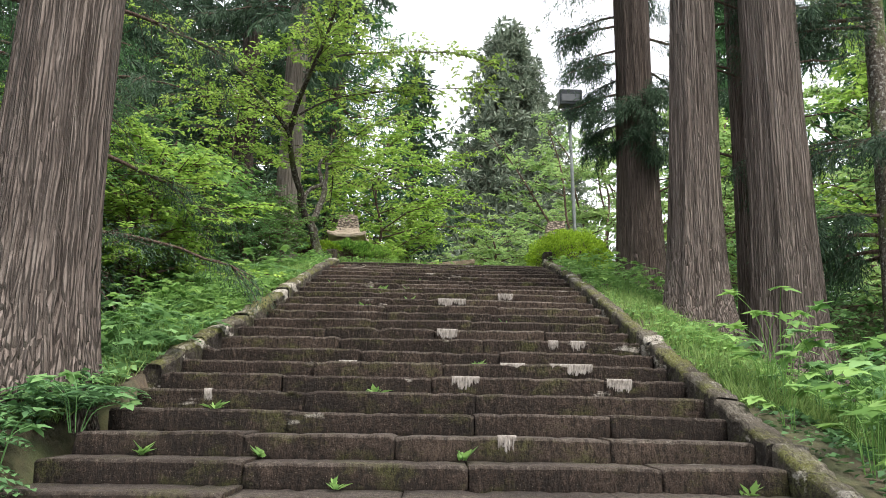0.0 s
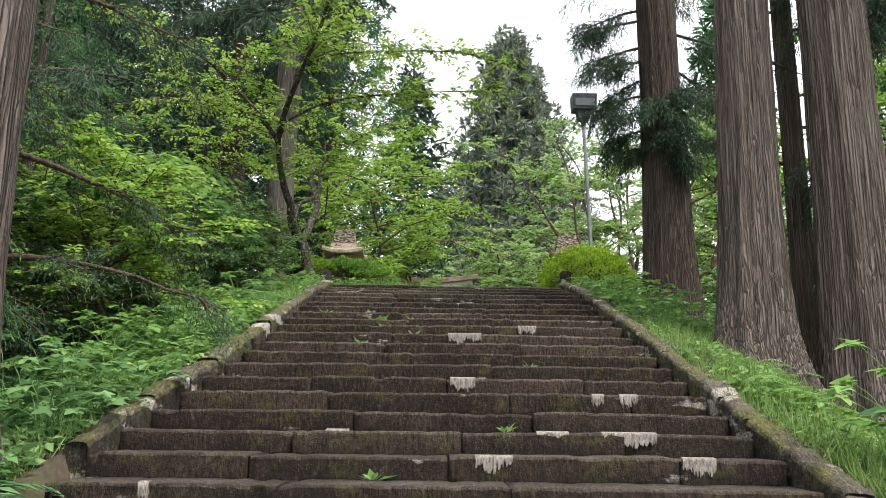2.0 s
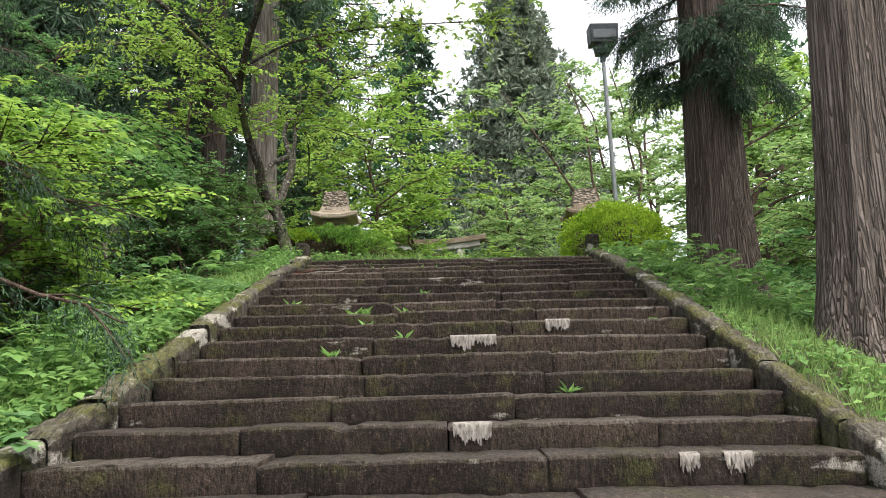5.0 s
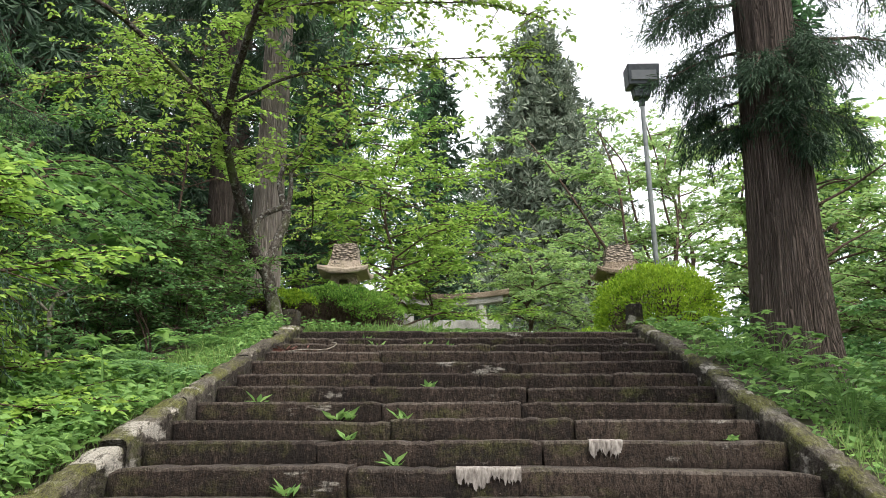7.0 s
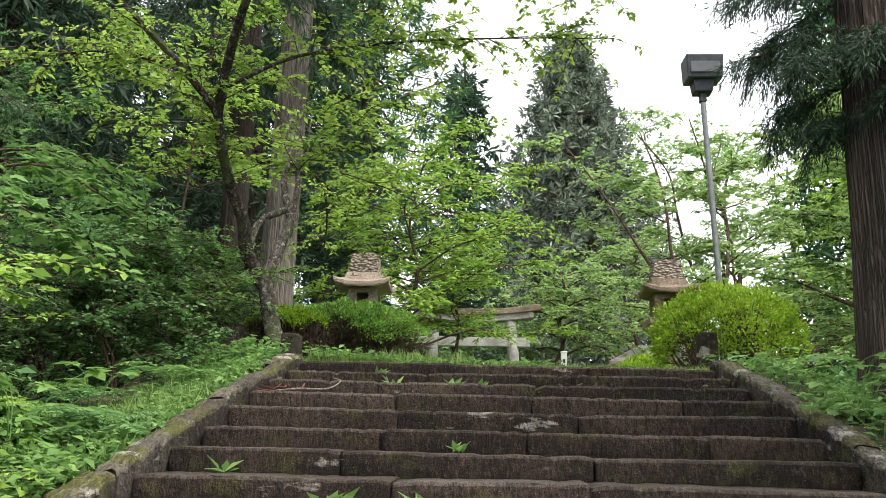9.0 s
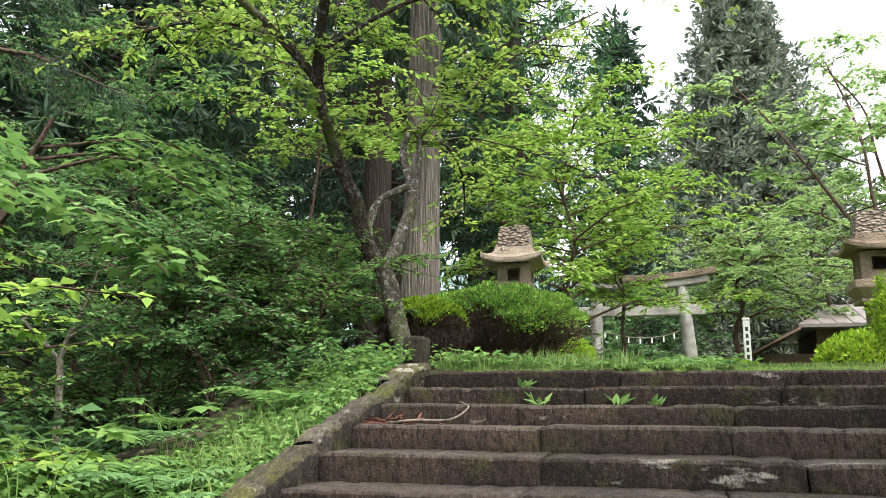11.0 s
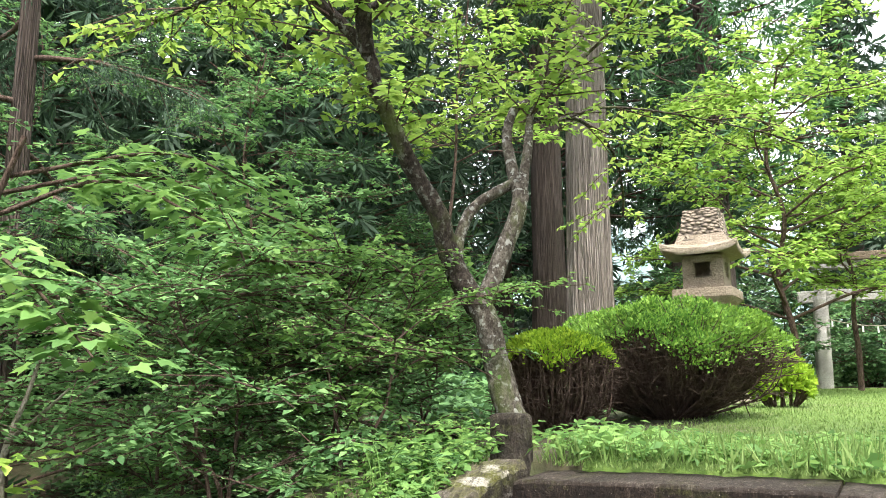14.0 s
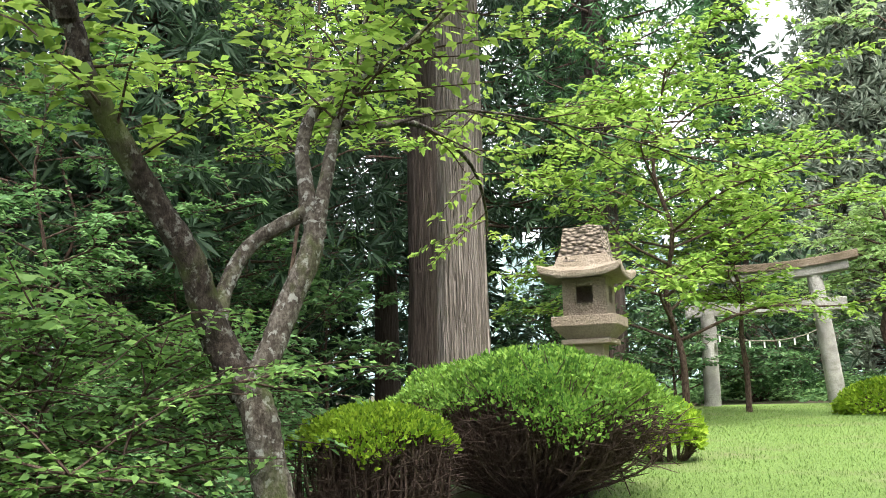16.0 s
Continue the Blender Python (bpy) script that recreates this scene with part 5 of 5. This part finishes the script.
def broad_plant(x, y, seed, height, count, size, leaf, label, name="broad_leaved_plant", reach=0.35):
    g = np.random.default_rng(seed)
    z = gz(x, y)
    e = thing(name, (x, y, z), label, "plant", "broad-leaved plants")
    V, F = [], []
    for k in range(count):
        a = k * 2.4 + g.uniform(-0.5, 0.5)
        hh = height * g.uniform(0.45, 1.05)
        tip = np.array([x + reach * g.uniform(0.2, 1) * math.cos(a), y + reach * g.uniform(0.2, 1) * math.sin(a), z + hh])
        p = spline([(x + 0.03 * math.cos(a), y + 0.03 * math.sin(a), z - 0.02), (x * 0.6 + tip[0] * 0.4, y * 0.6 + tip[1] * 0.4, z + hh * 0.7), tip], 4)
        part("stalk", mesh_of("stalk", *tube(p, np.linspace(0.0035, 0.002, len(p)), 5), leaf), e)
        for q in range(3):
            d = unit((math.cos(a + (q - 1) * 1.1), math.sin(a + (q - 1) * 1.1), g.normal(-0.12, 0.15)))
            lobed_leaf(tip + 0.03 * d * (q != 1), d, np.array([0, 0, 1]) + g.normal(0, 0.22, 3), size * g.uniform(0.6, 1.15), V, F)
    part("foliage", mesh_of("foliage", V, F, leaf), e)


g = np.random.default_rng(55)
for k in range(40):
    x, y = g.uniform(2.02, 3.5), g.uniform(3.6, 6.25)
    broad_plant(x, y, 300 + k, g.uniform(0.45, 0.8), 7, 0.1, HERB_GREEN if k % 3 else WOOD_GREEN, "leafy weed with broad lobed leaves by curb")
for k in range(30):
    x, y = -g.uniform(2.0, 3.3), g.uniform(6.0, 11.4)
    # darker green below y 7.2 puts the bank's shade into the leaves
    broad_plant(x, y, 700 + k, g.uniform(0.25, 0.5), 6, 0.085, (HERB_GREEN, WOOD_GREEN)[y < 7.2], "leafy weed with broad lobed leaves on bank")
for k in range(30):
    x, y = g.uniform(1.95, 3.6), g.uniform(9.7, 13.2)
    broad_plant(x, y, 330 + k, g.uniform(0.2, 0.4), 6, 0.075, HERB_GREEN, "leafy weed with broad lobed leaves by curb")
for k, (x, y) in enumerate([(1.98, 12.5), (2.0, 5.2), (2.0, 3.9), (-1.95, 4.9), (-1.98, 3.7), (-2.1, 4.4), (-2.4, 7.2), (-2.6, 9.4), (-2.5, 11.6), (-2.15, 12.9)]):
    # left of the steps, low plants take the darker green for shade
    broad_plant(x, y, 350 + k, 0.3, 5, 0.09, WOOD_GREEN if y < 5.5 and x < 0 else HERB_GREEN, "leafy weed leaning over the stone curb", reach=0.3)
for k in range(46):
    x, y = -g.uniform(1.98, 3.4), g.uniform(3.2, 13.2)
    # ferns near the cedar's foot have its shade in their green
    fern(x, y, gz(x, y) + 0.02, 400 + k, g.uniform(0.28, 0.5), DARK_SHADED_GREEN if y < 5.7 else (HERB_GREEN, WOOD_GREEN)[k % 2])
for k in range(16):
    x, y = g.uniform(2.0, 3.2), g.uniform(5.5, 13)
    fern(x, y, gz(x, y) + 0.02, 450 + k, g.uniform(0.25, 0.4), HERB_GREEN)
for k, (x, y) in enumerate([(-1.1, 13.55), (-0.75, 13.7), (-1.4, 13.6), (-0.5, 13.6)]):
    fern(x, y, gz(x, y), 470 + k, 0.24, HERB_GREEN, "small fern at the stair head")


# a sapling with long drooping twigs of large leaves, and a bare pale sapling
sap = thing("sapling", (-4.5, 12.2, gz(-4.5, 12.2)), "sapling with drooping boughs of large leaves", "tree")
zs = gz(-4.5, 12.2)
part("trunk", mesh_of("trunk", *tube(spline([(-4.5, 12.2, zs - 0.1), (-4.4, 12.2, zs + 1.2), (-4.25, 12.25, 5.0), (-4.0, 12.3, 5.6)], 6), np.linspace(0.035, 0.015, 19), 8), TWIG_BARK, True), sap)
V, F = [], []
for pts in ([(-4.2, 12.25, 5.3), (-3.8, 12.9, 5.5), (-3.3, 13.6, 5.28), (-2.82, 14.2, 4.92)], [(-4.2, 12.3, 5.2), (-3.6, 12.5, 5.35), (-3.15, 12.7, 5.15), (-2.8, 12.9, 4.9)], [(-4.3, 12.2, 4.8), (-3.7, 11.9, 4.95), (-3.1, 11.8, 4.7), (-2.7, 11.8, 4.4)], [(-4.2, 12.2, 5.0), (-3.8, 11.4, 5.2), (-3.3, 10.9, 4.95), (-2.9, 10.7, 4.6)], [(-4.1, 12.3, 5.4), (-3.6, 12.9, 5.6), (-3.2, 13.2, 5.4)]):
    p = spline(pts, 8)
    part("bough", mesh_of("bough", *tube(p, np.linspace(0.014, 0.004, len(p)), 6), TWIG_BARK, True), sap)
    for i in range(5, len(p)):
        for q in range(9):
            a = g.uniform(0, 6.28)
            d = unit(p[min(i + 1, len(p) - 1)] - p[i - 1] + 0.9 * np.array([math.cos(a), math.sin(a), 0]))
            lobed_leaf(p[i] + 0.26 * d * g.uniform(0.1, 1.2) + np.array([0, 0, g.normal(0, 0.03)]), d + np.array([0, 0, -0.25]), np.array([0, 0, 1]) + g.normal(0, 0.2, 3), 0.078 * g.uniform(0.7, 1.2), V, F)
part("foliage", mesh_of("foliage", V, F, HERB_GREEN), sap)

pale = thing("bare_sapling", (-3.49, 12.0, gz(-3.49, 12)), "forked bare sapling with pale smooth bark", "tree")
for name, pts, ra, rb in (("trunk", [(-3.47, 12, gz(-3.49, 12) - 0.1), (-3.49, 12, 3.7), (-3.51, 12, 3.95)], 0.026, 0.02), ("limb", [(-3.51, 12, 3.94), (-3.66, 12, 4.08), (-3.8, 12, 4.2), (-3.94, 11.98, 4.44)], 0.015, 0.007), ("limb", [(-3.51, 12, 3.94), (-3.46, 12, 4.1), (-3.4, 12.02, 4.25), (-3.34, 12.05, 4.48)], 0.016, 0.007), ("limb", [(-3.46, 12, 4.08), (-3.27, 12, 4.18), (-3.09, 12, 4.29)], 0.01, 0.005)):
    p = spline(pts, 6)
    part(name, mesh_of(name, *tube(p, np.linspace(ra, rb, len(p)), 9), PALE_BARK, True), pale)

# weeds and debris on the steps
WEEDS = [(-0.94, -22), (-1.55, -22), (-0.44, -19), (-0.63, -9), (-0.69, -8), (-0.23, -6), (-0.34, -8), (-1.33, -7), (-0.33, -10), (-0.79, -11), (0.62, -13), (-0.75, -8), (-0.33, -2), (-0.76, -2), (-0.13, -2), (-0.91, -1), (1.45, -23), (-0.5, -23), (0.1, -22), (-1.4, -20), (1.5, -9), (0.3, -17)]
for k, (x, st) in enumerate(WEEDS):
    q = np.random.default_rng(500 + k)
    y, z = step_y(st + 1) - 0.03, step_z(st)
    e = thing("weed", (x, y, z), "small green weed growing in a step joint", "plant", "weeds on the steps")
    a = q.uniform(0, 6.28, 9)
    D = np.stack([np.cos(a), np.sin(a) - 0.3, q.uniform(0.2, 1.3, 9)], -1)
    L = q.uniform(0.05, 0.12, 9)
    part("leaf_rosette", mesh_of("leaf_rosette", *leaf_geo(np.tile((x, y, z), (9, 1)) + q.normal(0, 0.012, (9, 3)) * (1, 1, 0), D, np.array([0, 0, 1.0]) + q.normal(0, 0.3, (9, 3)), L, L * 0.35), HERB_GREEN), e)
branch_mat = plain_material("red_brown_litter", (0.06, 0.02, 0.015), (0.16, 0.07, 0.05), 30, 0.9)
twig = thing("fallen_twig", (-1.3, 11.95, step_z(-3)), "fallen reddish cedar twig lying on a step", "twig")
part("stem", mesh_of("stem", *tube(spline([(-1.45, 11.9, 3.6), (-1.3, 11.87, 3.615), (-1.12, 11.9, 3.62), (-1.05, 12.02, 3.68), (-1.12, 12.14, 3.71)], 6), np.linspace(0.007, 0.003, 25), 5), PALE_BARK), twig)
q = np.random.default_rng(9)
part("dry_spray", mesh_of("dry_spray", *leaf_geo(np.array([-1.4, 11.9, 3.608]) + q.normal(0, 1, (90, 3)) * (0.09, 0.03, 0.008), q.normal(0, 1, (90, 3)) * (1, 0.4, 0.15), q.normal(0, 1, (90, 3)) + (0, 0, 1), 0.07, 0.012), branch_mat), twig)

# pale lichen crusts on the risers
LICHEN = plain_material("pale_lichen", (0.05, 0.038, 0.03), (0.3, 0.27, 0.24), 55, 0.95, 0.0, (1, 1, 0.35), 1.0)
PATCHES = [(-10, -0.02, 0.28), (-9, 0.65, 0.82), (-14, -0.03, 0.15), (-17, 0.43, 0.61), (-17, 0.79, 1.1), (-18, 0.07, 0.26), (-18, 1.12, 1.29), (-21, 0.29, 0.39), (-15, 0.89, 0.97), (-15, 1.07, 1.19), (-19, -1.48, -1.43), (-17, -0.74, -0.61)]
for k, (st, xa, xb) in enumerate(PATCHES):
    q = np.random.default_rng(600 + k)
    y, z = step_y(st), step_z(st)
    n = 64
    xs = np.linspace(xa, xb, n)
    rag = 0.45 * q.uniform(0.0, 1.6, n) + 0.55 * np.interp(np.arange(n), np.arange(0, n, 9), q.uniform(0.1, 1.7, 8))
    dep = 0.012 + 0.06 * rag * np.sin(np.linspace(0.1, math.pi - 0.1, n)) ** 0.25
    V = []
    for i in range(n):
        V += [(xs[i], y + 0.014 + 0.02 * rag[(i * 7) % n], z + 0.009), (xs[i], y - 0.004, z + 0.003), (xs[i], y - 0.009, z - 0.008), (xs[i] + q.normal(0, 0.003), y - 0.006, z - dep[i])]
    F = [(4 * i + j, 4 * i + 4 + j, 4 * i + 5 + j, 4 * i + 1 + j) for i in range(n - 1) for j in range(3)]
    part("lichen_crust", mesh_of("lichen_crust", V, F, LICHEN), stairs)
